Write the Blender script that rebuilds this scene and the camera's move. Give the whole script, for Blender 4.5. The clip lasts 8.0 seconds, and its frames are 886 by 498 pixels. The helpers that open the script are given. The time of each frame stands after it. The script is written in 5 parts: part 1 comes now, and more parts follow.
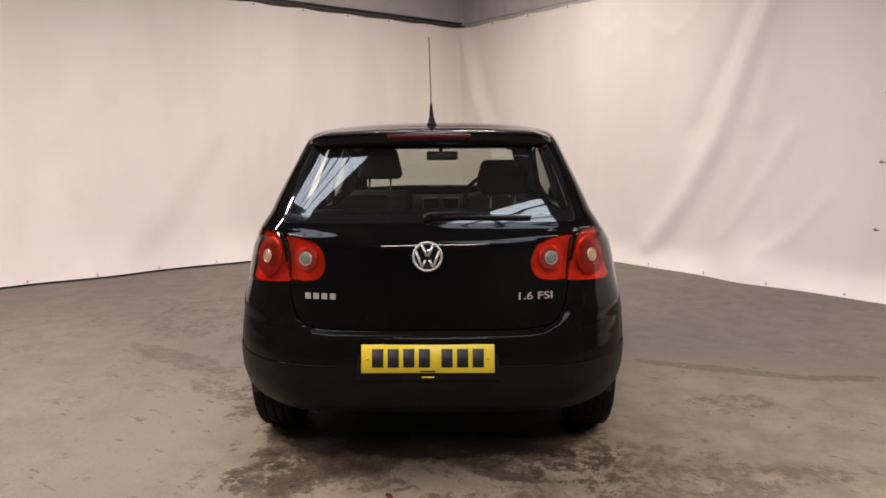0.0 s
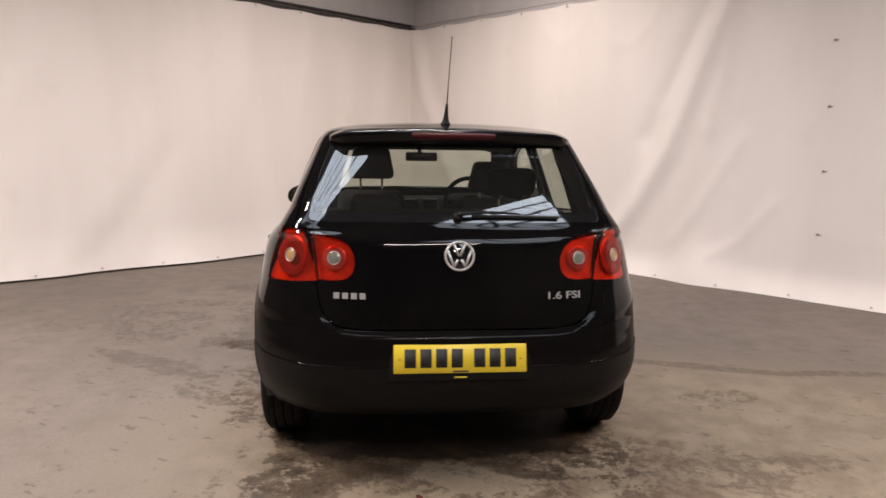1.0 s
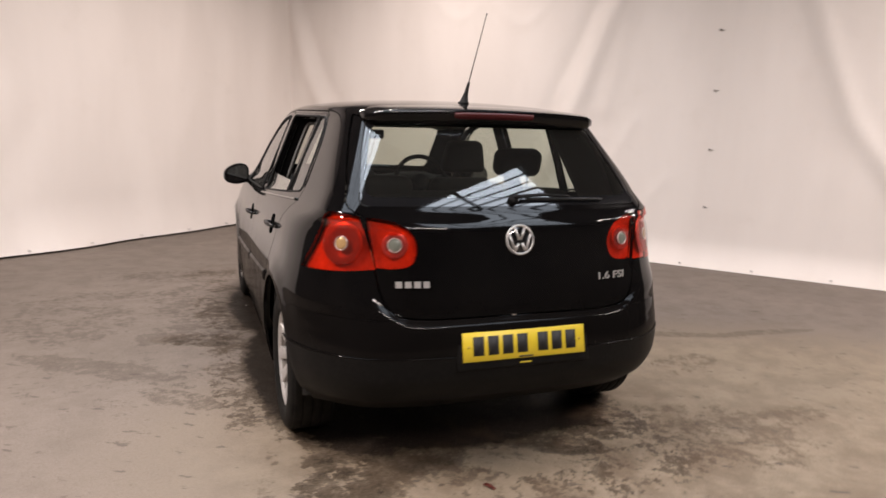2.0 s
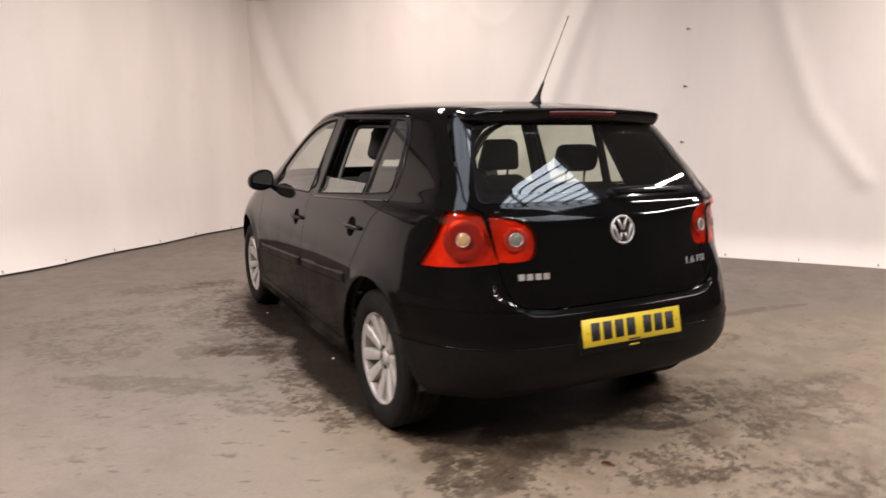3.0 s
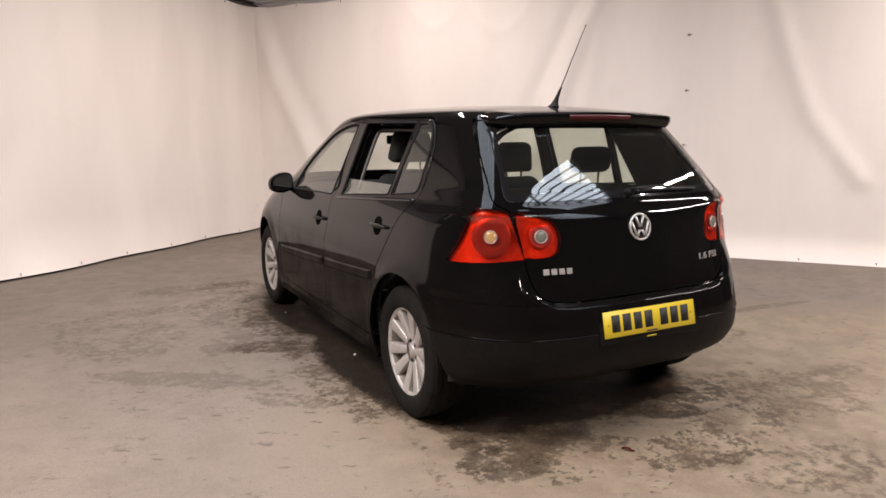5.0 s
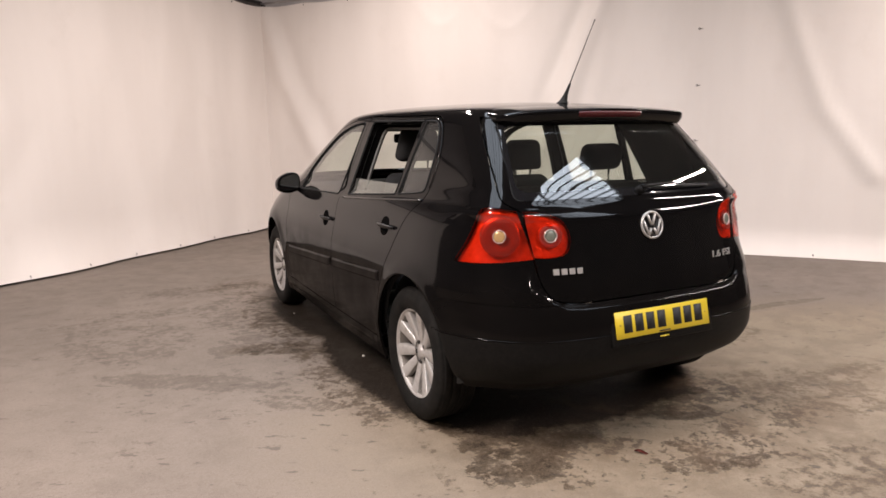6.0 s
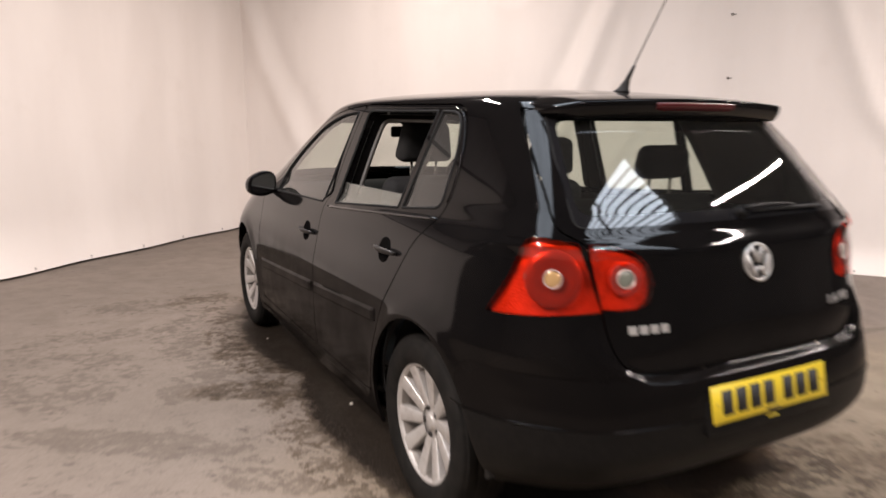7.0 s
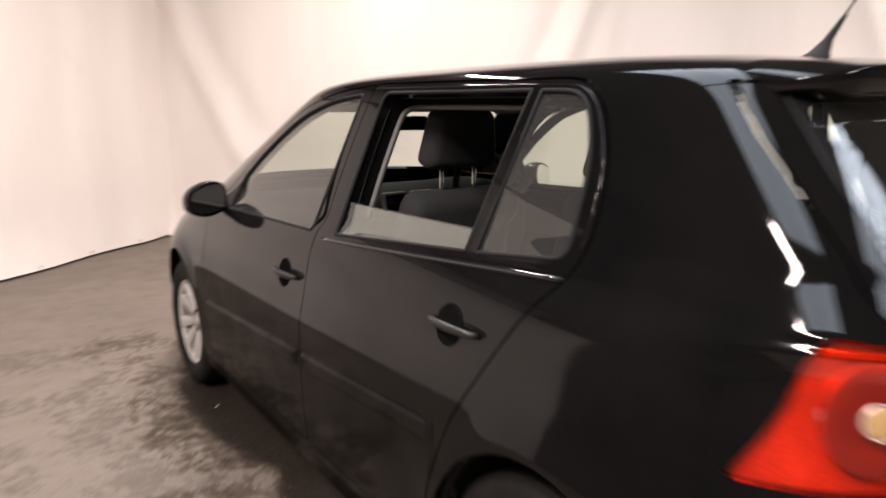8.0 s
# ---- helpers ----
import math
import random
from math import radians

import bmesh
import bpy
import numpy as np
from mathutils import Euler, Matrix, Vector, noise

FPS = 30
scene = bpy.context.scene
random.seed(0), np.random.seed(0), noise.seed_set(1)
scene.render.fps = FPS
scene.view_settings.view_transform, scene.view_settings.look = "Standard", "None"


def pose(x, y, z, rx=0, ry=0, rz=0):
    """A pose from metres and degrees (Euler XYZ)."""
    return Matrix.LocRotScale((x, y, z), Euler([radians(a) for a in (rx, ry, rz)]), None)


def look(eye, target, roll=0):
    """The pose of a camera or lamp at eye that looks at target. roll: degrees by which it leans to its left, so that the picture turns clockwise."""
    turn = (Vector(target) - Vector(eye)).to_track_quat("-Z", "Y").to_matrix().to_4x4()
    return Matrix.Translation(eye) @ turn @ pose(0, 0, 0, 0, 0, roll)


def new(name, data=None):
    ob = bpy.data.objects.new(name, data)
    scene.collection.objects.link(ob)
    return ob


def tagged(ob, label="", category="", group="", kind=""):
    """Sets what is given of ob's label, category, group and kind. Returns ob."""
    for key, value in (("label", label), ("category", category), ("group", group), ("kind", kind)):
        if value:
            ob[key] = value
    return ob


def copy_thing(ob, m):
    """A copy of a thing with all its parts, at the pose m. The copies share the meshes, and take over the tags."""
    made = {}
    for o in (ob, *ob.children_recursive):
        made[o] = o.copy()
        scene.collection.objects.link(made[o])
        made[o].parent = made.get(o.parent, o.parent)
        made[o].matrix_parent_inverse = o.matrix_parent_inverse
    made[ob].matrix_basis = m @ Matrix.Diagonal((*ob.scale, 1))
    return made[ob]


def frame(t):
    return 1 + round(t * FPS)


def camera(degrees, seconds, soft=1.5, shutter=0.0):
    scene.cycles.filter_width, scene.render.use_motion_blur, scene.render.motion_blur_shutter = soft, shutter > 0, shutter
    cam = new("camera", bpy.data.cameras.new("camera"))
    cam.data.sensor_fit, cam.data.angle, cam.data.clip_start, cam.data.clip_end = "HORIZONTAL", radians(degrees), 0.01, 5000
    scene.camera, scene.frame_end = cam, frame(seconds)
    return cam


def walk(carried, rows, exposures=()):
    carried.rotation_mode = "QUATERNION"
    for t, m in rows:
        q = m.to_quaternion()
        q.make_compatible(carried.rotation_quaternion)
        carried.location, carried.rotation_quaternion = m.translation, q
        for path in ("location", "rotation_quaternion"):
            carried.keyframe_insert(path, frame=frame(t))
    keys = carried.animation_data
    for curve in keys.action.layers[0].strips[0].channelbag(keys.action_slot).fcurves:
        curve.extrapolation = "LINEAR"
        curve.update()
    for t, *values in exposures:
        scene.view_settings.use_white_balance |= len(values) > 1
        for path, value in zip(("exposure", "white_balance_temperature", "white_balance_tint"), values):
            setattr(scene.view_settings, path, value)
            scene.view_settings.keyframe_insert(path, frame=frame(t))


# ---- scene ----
cam = camera(65.0, 8.0, soft=1.6, shutter=0.8)
PATH = [
    (0, (0.116, -2.606, 1.369), (0.076, -0.628, 1.075), -0.5),
    (0.5, (0.018, -2.595, 1.356), (0.024, -0.616, 1.066), -0.5),
    (1, (-0.329, -2.584, 1.352), (-0.136, -0.614, 1.068), 0.8),
    (1.2, (-0.466, -2.512, 1.368), (-0.2, -0.552, 1.073), 1.1),
    (2.3, (-1.438, -2.215, 1.355), (-0.654, -0.409, 1.005), 1.4),
    (2.5, (-1.567, -2.14, 1.349), (-0.747, -0.347, 1.014), 1.1),
    (3, (-1.95, -2.083, 1.348), (-1.051, -0.33, 1.006), -0.1),
    (3.5, (-2.09, -2.129, 1.35), (-1.187, -0.378, 1.005), -1.2),
    (4, (-2.133, -2.149, 1.345), (-1.226, -0.398, 1.011), -0.4),
    (4.5, (-2.142, -2.158, 1.342), (-1.224, -0.412, 1.013), -0.1),
    (6, (-2.11, -2.117, 1.344), (-1.224, -0.355, 1.009), -0.9),
    (6.5, (-1.978, -1.802, 1.324), (-1.117, -0.03, 0.978), -0.2),
    (7, (-1.84, -1.294, 1.354), (-0.914, 0.442, 0.995), 0.3),
    (7.5, (-1.765, -0.748, 1.353), (-0.811, 0.971, 0.985), 1.3),
    (8, (-1.681, -0.154, 1.349), (-0.57, 1.463, 0.96), -0.2),
]
walk(cam, [(t, look(eye, target, roll)) for t, eye, target, roll in PATH],
     [(0, -0.2), (2.5, -0.03), (3.5, 0.0), (6.5, 0.05), (7, 0.12), (7.5, 0.27), (8, 0.42)])

# ---- world and light ----
from mathutils.bvhtree import BVHTree

world = bpy.data.worlds.new("world")
scene.world = world
world.use_nodes = True
_sky = world.node_tree.nodes.new("ShaderNodeTexSky")
_sky.sky_type, _sky.sun_disc, _sky.sun_elevation, _sky.sun_rotation = "NISHITA", False, radians(35), radians(200)
world.node_tree.links.new(_sky.outputs[0], world.node_tree.nodes["Background"].inputs[0])
world.node_tree.nodes["Background"].inputs[1].default_value = 0.1
# room axes: the curtains meet at CORNER, one runs along ALONG, the other along ACROSS
CORNER = Vector((0.20, 7.90, 0.0))
ALONG = Vector((-0.769, -0.639, 0.0)).normalized()
ACROSS = Vector((0.62, -0.785, 0.0)).normalized()
ROOM_A, ROOM_B, TOP, CEIL = 13.0, 13.0, 3.06, 4.0
TURN_A = math.atan2(ALONG.y, ALONG.x)


def room(a, b, z=0.0):
    """A place from its distances along the two curtains."""
    return CORNER + ALONG * a + ACROSS * b + Vector((0, 0, z))


def lamp_panel(name, centre, w, h, watts, colour):
    data = bpy.data.lights.new(name, "AREA")
    data.shape, data.size, data.size_y, data.energy, data.color = "RECTANGLE", w, h, watts, colour
    ob = new(name, data)
    ob.matrix_world = Matrix.Translation(centre) @ Matrix.Rotation(TURN_A, 4, "Z")
    return ob


TUBES = ((2.45, 2.75, 2.4, 148), (8.1, 3.5, 2.4, 380), (2.0, 9.08, 2.7, 215), (7.75, 9.1, 2.4, 205))
TUBE_Z = 3.86
for a, b, long, watts in TUBES:
    lamp_panel("tube_light", room(a, b, TUBE_Z), long, 0.09, watts, (1.0, 0.868, 0.81))
SKYLIGHTS = ((4.02, 6.25, 7.25, 9.25, 112), (3.2, 7.2, 3.7, 5.2, 140))
for a0, a1, b0, b1, watts in SKYLIGHTS:
    lamp_panel("skylight_daylight", room((a0 + a1) / 2, (b0 + b1) / 2, CEIL + 0.16), a1 - a0, b1 - b0, watts, (0.80, 0.88, 1.0))


# ---- helpers of this scene ----
def mat(name, base, rough=0.5, metal=0.0, coat=0.0, **more):
    m = bpy.data.materials.new(name)
    m.use_nodes = True
    b = m.node_tree.nodes["Principled BSDF"]
    b.inputs["Base Color"].default_value = (*base, 1)
    b.inputs["Roughness"].default_value = rough
    b.inputs["Metallic"].default_value = metal
    b.inputs["Coat Weight"].default_value = coat
    b.inputs["Coat Roughness"].default_value = 0.03
    for k, v in more.items():
        b.inputs[k].default_value = v
    return m


def part(name, bm, material, parent=None, label="", smooth=True):
    me = bpy.data.meshes.new(name)
    if smooth:
        for f in bm.faces:
            f.smooth = True
    bm.to_mesh(me)
    bm.free()
    for one in material if isinstance(material, (list, tuple)) else (material,):
        me.materials.append(one)
    ob = new(name, me)
    if parent is not None:
        ob.parent = parent
    return tagged(ob, label)


def pchip(xs, ys, q):
    """Monotone cubic through knots."""
    xs, ys, q = np.asarray(xs, float), np.asarray(ys, float), np.asarray(q, float)
    h, d = np.diff(xs), np.diff(ys) / np.diff(xs)
    m = np.zeros_like(ys)
    for i in range(1, len(xs) - 1):
        if d[i - 1] * d[i] > 0:
            w1, w2 = 2 * h[i] + h[i - 1], h[i] + 2 * h[i - 1]
            m[i] = (w1 + w2) / (w1 / d[i - 1] + w2 / d[i])
    m[0], m[-1] = d[0], d[-1]
    k = np.clip(np.searchsorted(xs, q) - 1, 0, len(xs) - 2)
    t = (q - xs[k]) / h[k]
    return ((2 * t**3 - 3 * t**2 + 1) * ys[k] + (t**3 - 2 * t**2 + t) * h[k] * m[k]
            + (3 * t**2 - 2 * t**3) * ys[k + 1] + (t**3 - t**2) * h[k] * m[k + 1])


def lathe(bm, profile, n=48):
    """Turns a profile of (radius, height) about z."""
    rings = []
    for r, h in profile:
        if r < 1e-6:
            rings.append([bm.verts.new((0, 0, h))])
        else:
            rings.append([bm.verts.new((r * math.cos(2 * math.pi * k / n), r * math.sin(2 * math.pi * k / n), h)) for k in range(n)])
    for a, b in zip(rings, rings[1:]):
        for k in range(n):
            j = (k + 1) % n
            if len(a) == 1:
                bm.faces.new((a[0], b[k], b[j]))
            elif len(b) == 1:
                bm.faces.new((a[k], a[j], b[0]))
            else:
                bm.faces.new((a[k], a[j], b[j], b[k]))
    bmesh.ops.recalc_face_normals(bm, faces=bm.faces)


def box(bm, size, m=None, bevel=0.0, segments=3):
    r = bmesh.ops.create_cube(bm, size=1.0)
    vs = r["verts"]
    bmesh.ops.scale(bm, vec=size, verts=vs)
    if bevel > 0:
        es = {e for v in vs for e in v.link_edges}
        r = bmesh.ops.bevel(bm, geom=list(es), offset=bevel, segments=segments, profile=0.5, affect="EDGES")
        vs = list({v for f in r["faces"] for v in f.verts} | {v for v in vs if v.is_valid})
    if m is not None:
        bmesh.ops.transform(bm, matrix=m, verts=vs)
    return vs


def tube(bm, points, radius, n=10, closed=False, flat=1.0):
    """A round bar along points; radius a number or one for each point."""
    pts = [Vector(p) for p in points]
    rad = radius if isinstance(radius, (list, tuple)) else [radius] * len(pts)
    rings, ref = [], None
    for i, p in enumerate(pts):
        a = pts[i - 1] if i or closed else p
        b = pts[(i + 1) % len(pts)] if i + 1 < len(pts) or closed else p
        d = (b - a).normalized()
        if ref is None:
            ref = d.orthogonal().normalized()
        ref = (ref - d * ref.dot(d)).normalized()
        o = d.cross(ref)
        rings.append([bm.verts.new(p + (ref * math.cos(2 * math.pi * k / n) + o * math.sin(2 * math.pi * k / n) * flat) * rad[i]) for k in range(n)])
    pairs = list(zip(rings, rings[1:])) + ([(rings[-1], rings[0])] if closed else [])
    for a, b in pairs:
        for k in range(n):
            bm.faces.new((a[k], a[(k + 1) % n], b[(k + 1) % n], b[k]))
    if not closed:
        bm.faces.new(rings[0][::-1])
        bm.faces.new(rings[-1])
    bmesh.ops.recalc_face_normals(bm, faces=bm.faces)


# ---- materials ----
paint = mat("black_paint", (0.006, 0.006, 0.007), 0.12, 0.0, 1.0)
rubber = mat("rubber", (0.012, 0.012, 0.012), 0.75)
alloy = mat("alloy", (0.55, 0.54, 0.53), 0.46, 0.55)
# darker alloy for the rim barrel: the shade of its depth is painted in
barrel_shade = mat("shaded_alloy", (0.17, 0.155, 0.14), 0.55, 0.4)
car_glass = bpy.data.materials.new("tinted_car_glass")
car_glass.use_nodes = True
_t = car_glass.node_tree
_t.nodes.clear()
_o, _mix, _tr, _gl, _fr = (_t.nodes.new("ShaderNode" + k) for k in ("OutputMaterial", "MixShader", "BsdfTransparent", "BsdfGlossy", "LayerWeight"))
_tr.inputs[0].default_value = (0.80, 0.84, 0.78, 1)
_gl.inputs["Roughness"].default_value = 0.015
_gl.inputs["Color"].default_value = (1, 1, 1, 1)
_fr.inputs[0].default_value = 0.5
_pw, _ma = _t.nodes.new("ShaderNodeMath"), _t.nodes.new("ShaderNodeMath")
_pw.operation, _ma.operation = "POWER", "MULTIPLY_ADD"
_pw.inputs[1].default_value, _ma.inputs[1].default_value, _ma.inputs[2].default_value = 5.0, 0.9, 0.075
_t.links.new(_fr.outputs["Facing"], _pw.inputs[0])
_t.links.new(_pw.outputs[0], _ma.inputs[0])
for a, b in ((_ma.outputs[0], _mix.inputs[0]), (_tr.outputs[0], _mix.inputs[1]), (_gl.outputs[0], _mix.inputs[2]), (_mix.outputs[0], _o.inputs[0])):
    _t.links.new(a, b)
# pale diffuse veil: dust film plus the reflected haze, put into colour
_film, _veil = _t.nodes.new("ShaderNodeBsdfDiffuse"), _t.nodes.new("ShaderNodeMixShader")
_film.inputs[0].default_value, _veil.inputs[0].default_value = (0.55, 0.53, 0.50, 1), 0.04
_t.links.new(_tr.outputs[0], _veil.inputs[1])
_t.links.new(_film.outputs[0], _veil.inputs[2])
_t.links.new(_veil.outputs[0], _mix.inputs[1])
hazed_dusty_glass = car_glass.copy()
hazed_dusty_glass.name = "hazed_dusty_car_glass"
[n for n in hazed_dusty_glass.node_tree.nodes if n.bl_idname == "ShaderNodeMixShader"][1].inputs[0].default_value = 0.09
back_glass = car_glass.copy()
back_glass.name = "rear_window_glass"
[n for n in back_glass.node_tree.nodes if n.bl_idname == "ShaderNodeMixShader"][1].inputs[0].default_value = 0.010
lens_red = bpy.data.materials.new("red_lens")
lens_red.use_nodes = True
_t = lens_red.node_tree
_t.nodes.clear()
_o, _mix, _tr, _gl, _fr = (_t.nodes.new("ShaderNode" + k) for k in ("OutputMaterial", "MixShader", "BsdfTransparent", "BsdfGlossy", "LayerWeight"))
_tr.inputs[0].default_value = (1.0, 0.19, 0.09, 1)
_gl.inputs["Roughness"].default_value = 0.03
_fr.inputs[0].default_value = 0.5
_pw, _ma = _t.nodes.new("ShaderNodeMath"), _t.nodes.new("ShaderNodeMath")
_pw.operation, _ma.operation = "POWER", "MULTIPLY_ADD"
_pw.inputs[1].default_value, _ma.inputs[1].default_value, _ma.inputs[2].default_value = 5.0, 0.9, 0.075
_t.links.new(_fr.outputs["Facing"], _pw.inputs[0])
_t.links.new(_pw.outputs[0], _ma.inputs[0])
for a, b in ((_ma.outputs[0], _mix.inputs[0]), (_tr.outputs[0], _mix.inputs[1]), (_gl.outputs[0], _mix.inputs[2]), (_mix.outputs[0], _o.inputs[0])):
    _t.links.new(a, b)
lens_smoke = mat("smoked_lens", (0.075, 0.018, 0.014), 0.16, Alpha=0.36)
lens_haze = mat("hazy_red_lens", (0.34, 0.07, 0.06), 0.25, Alpha=0.26)
handle_black = mat("handle_black", (0.016, 0.015, 0.015), 0.38)
gloss_black = mat("gloss_black", (0.008, 0.008, 0.009), 0.06, 0.0, 0.6)
black_plastic = mat("black_plastic", (0.014, 0.014, 0.015), 0.45)
black_plastic.node_tree.nodes["Principled BSDF"].inputs["Specular IOR Level"].default_value = 0.12
recess_black = mat("recess_black", (0.005, 0.0048, 0.0047), 0.95)
recess_black.node_tree.nodes["Principled BSDF"].inputs["Specular IOR Level"].default_value = 0.0
seal_black = mat("seal_black", (0.006, 0.006, 0.006), 0.8)
seal_black.node_tree.nodes["Principled BSDF"].inputs["Specular IOR Level"].default_value = 0.25
silver = mat("silver_letters", (0.52, 0.50, 0.48), 0.35, 0.5)
chrome = mat("chrome", (0.72, 0.70, 0.68), 0.22, 1.0)
lamp_back = mat("lamp_reflector", (0.80, 0.70, 0.64), 0.28, 0.4)
lamp_dark = mat("lamp_bowl", (0.50, 0.38, 0.34), 0.3, 0.35)
bulb_amber = mat("amber_bulb_window", (0.46, 0.29, 0.13), 0.2, 0.2, 0.5)
bulb_clear = mat("clear_bulb_window", (0.19, 0.20, 0.165), 0.25, 0.2, 0.4)
brake_red = mat("brake_light_red", (0.075, 0.005, 0.007), 0.32, 0.0, 0.0)
mirror_mat = mat("mirror_silver", (0.85, 0.87, 0.87), 0.01, 1.0)
plate_yellow = mat("plate_yellow", (0.66, 0.49, 0.025), 0.4)
plate_black = mat("plate_black", (0.012, 0.012, 0.012), 0.7)
plate_screw = mat("plate_screw", (0.45, 0.32, 0.03), 0.4)
tyre_mat = mat("tyre_rubber", (0.014, 0.0135, 0.013), 0.75)
tyre_mat.node_tree.nodes["Principled BSDF"].inputs["Specular IOR Level"].default_value = 0.14
brake_steel = mat("brake_steel", (0.035, 0.031, 0.029), 0.6, 0.4)
liner = mat("headliner_cloth", (0.30, 0.29, 0.27), 0.9)
trim_grey = mat("pillar_plastic", (0.11, 0.105, 0.10), 0.6)
pillar_dark = mat("dark_pillar_cloth", (0.030, 0.029, 0.028), 0.8)
dark_cloth = mat("seat_cloth", (0.018, 0.018, 0.020), 0.9)
dash_grey = mat("dashboard_plastic", (0.012, 0.0135, 0.015), 0.9)
dash_grey.node_tree.nodes["Principled BSDF"].inputs["Specular IOR Level"].default_value = 0.08
class Nodes:
    """Short names for building a node material."""

    def __init__(self, m):
        self.m, self.t = m, m.node_tree
        self.bsdf = self.t.nodes["Principled BSDF"]

    def add(self, kind, **inputs):
        n = self.t.nodes.new("ShaderNode" + kind)
        for k, v in inputs.items():
            self.put(n.inputs[k.replace("_", " ")], v)
        return n

    def put(self, socket, v):
        if isinstance(v, bpy.types.NodeSocket):
            self.t.links.new(v, socket)
        else:
            socket.default_value = v

    def place(self):
        return self.add("NewGeometry").outputs["Position"]

    def noise(self, scale, detail=4.0, rough=0.55, where=None, distort=0.0):
        n = self.add("TexNoise", Scale=scale, Detail=detail, Roughness=rough, Distortion=distort)
        self.put(n.inputs["Vector"], where if where is not None else self.place())
        return n.outputs["Fac"]

    def calc(self, op, a, b=0.0, clamp=False):
        n = self.t.nodes.new("ShaderNodeMath")
        n.operation, n.use_clamp = op, clamp
        self.put(n.inputs[0], a)
        self.put(n.inputs[1], b)
        return n.outputs[0]

    def ramp(self, v, lo, hi, a=0.0, b=1.0):
        n = self.t.nodes.new("ShaderNodeMapRange")
        n.interpolation_type = "SMOOTHSTEP"
        for k, x in zip(("Value", "From Min", "From Max", "To Min", "To Max"), (v, lo, hi, a, b)):
            self.put(n.inputs[k], x)
        return n.outputs[0]

    def blend(self, f, a, b):
        n = self.t.nodes.new("ShaderNodeMix")
        n.data_type = "RGBA"
        self.put(n.inputs[0], f)
        for k, x in ((6, a), (7, b)):
            self.put(n.inputs[k], (*x, 1) if isinstance(x, tuple) else x)
        return n.outputs[2]

    def bump(self, h, strength, distance=0.01):
        n = self.add("Bump", Strength=strength, Distance=distance, Height=h)
        self.put(self.bsdf.inputs["Normal"], n.outputs[0])

    def patch(self, x, y, rx, ry, turn=0.0):
        """1 in the middle of an oval on the ground, 0 at its rim and outside."""
        n = self.t.nodes.new("ShaderNodeMapping")
        n.vector_type = "TEXTURE"
        self.put(n.inputs["Vector"], self.place())
        n.inputs["Location"].default_value = (x, y, 0)
        n.inputs["Rotation"].default_value = (0, 0, turn)
        n.inputs["Scale"].default_value = (rx, ry, 1)
        d = self.t.nodes.new("ShaderNodeVectorMath")
        d.operation = "LENGTH"
        self.put(d.inputs[0], n.outputs[0])
        return self.calc("SUBTRACT", 1.0, d.outputs["Value"], True)


floor_mat = mat("stained_concrete", (0.2, 0.18, 0.16), 0.6)
N = Nodes(floor_mat)


def field(patches):
    """The highest of several ovals (x, y, half length, half width, turn, strength)."""
    top = None
    for x, y, rx, ry, turn, k in patches:
        p = N.ramp(N.patch(x, y, rx, ry, turn), 0.0, 0.45, 0.0, k)
        top = p if top is None else N.calc("MAXIMUM", top, p)
    return top


big, mid, fine = N.noise(0.7, 5), N.noise(5, 8, 0.7), N.noise(60, 6, 0.75)
col = N.blend(N.ramp(big, 0.3, 0.7), (0.158, 0.131, 0.109), (0.194, 0.161, 0.135))
col = N.blend(N.calc("MULTIPLY", N.ramp(mid, 0.42, 0.68), 0.40), col, (0.128, 0.104, 0.085))
col = N.blend(N.calc("MULTIPLY", N.ramp(fine, 0.44, 0.66), 0.32), col, (0.092, 0.074, 0.061))
# old dried stains: arcs and blotches in the open floor
STAINS_LEFT = ((-2.0, 2.8, 0.60, 0.85, 0.2, 0.50), (-1.95, 3.5, 0.9, 0.26, 0.1, 0.45), (-1.3, 4.1, 1.0, 0.36, -0.25, 0.52), (-1.75, 1.80, 0.75, 0.17, -0.62, 0.62), (-1.28, 1.20, 0.40, 0.13, -0.7, 0.60),
               (-1.25, 2.35, 0.50, 0.30, 0.5, 0.60), (-1.20, 3.1, 0.45, 0.9, 0.0, 0.50), (-1.45, 1.55, 0.7, 0.5, 0.6, 0.36), (-2.6, 0.4, 1.8, 1.2, 0.3, 0.24), (-1.4, -0.4, 1.6, 1.0, 0.0, 0.24),
               (-3.2, 2.6, 1.2, 1.2, 0.0, 0.30), (-0.95, 0.25, 0.05, 0.85, -0.18, 0.42), (-1.6, 2.6, 1.3, 1.9, 0.1, 0.30))
STAINS_RIGHT = ((1.75, 1.52, 0.80, 0.085, -0.36, 0.75), (2.55, 1.34, 0.60, 0.075, -0.1, 0.70), (1.55, 0.95, 0.40, 0.20, 0.2, 0.50), (1.35, 0.12, 0.70, 0.16, 0.1, 0.52), (1.0, 0.10, 0.65, 0.50, -0.4, 0.52),
                (0.50, -0.60, 0.75, 0.35, -0.6, 0.48), (2.4, 0.3, 1.4, 1.1, 0.0, 0.20))
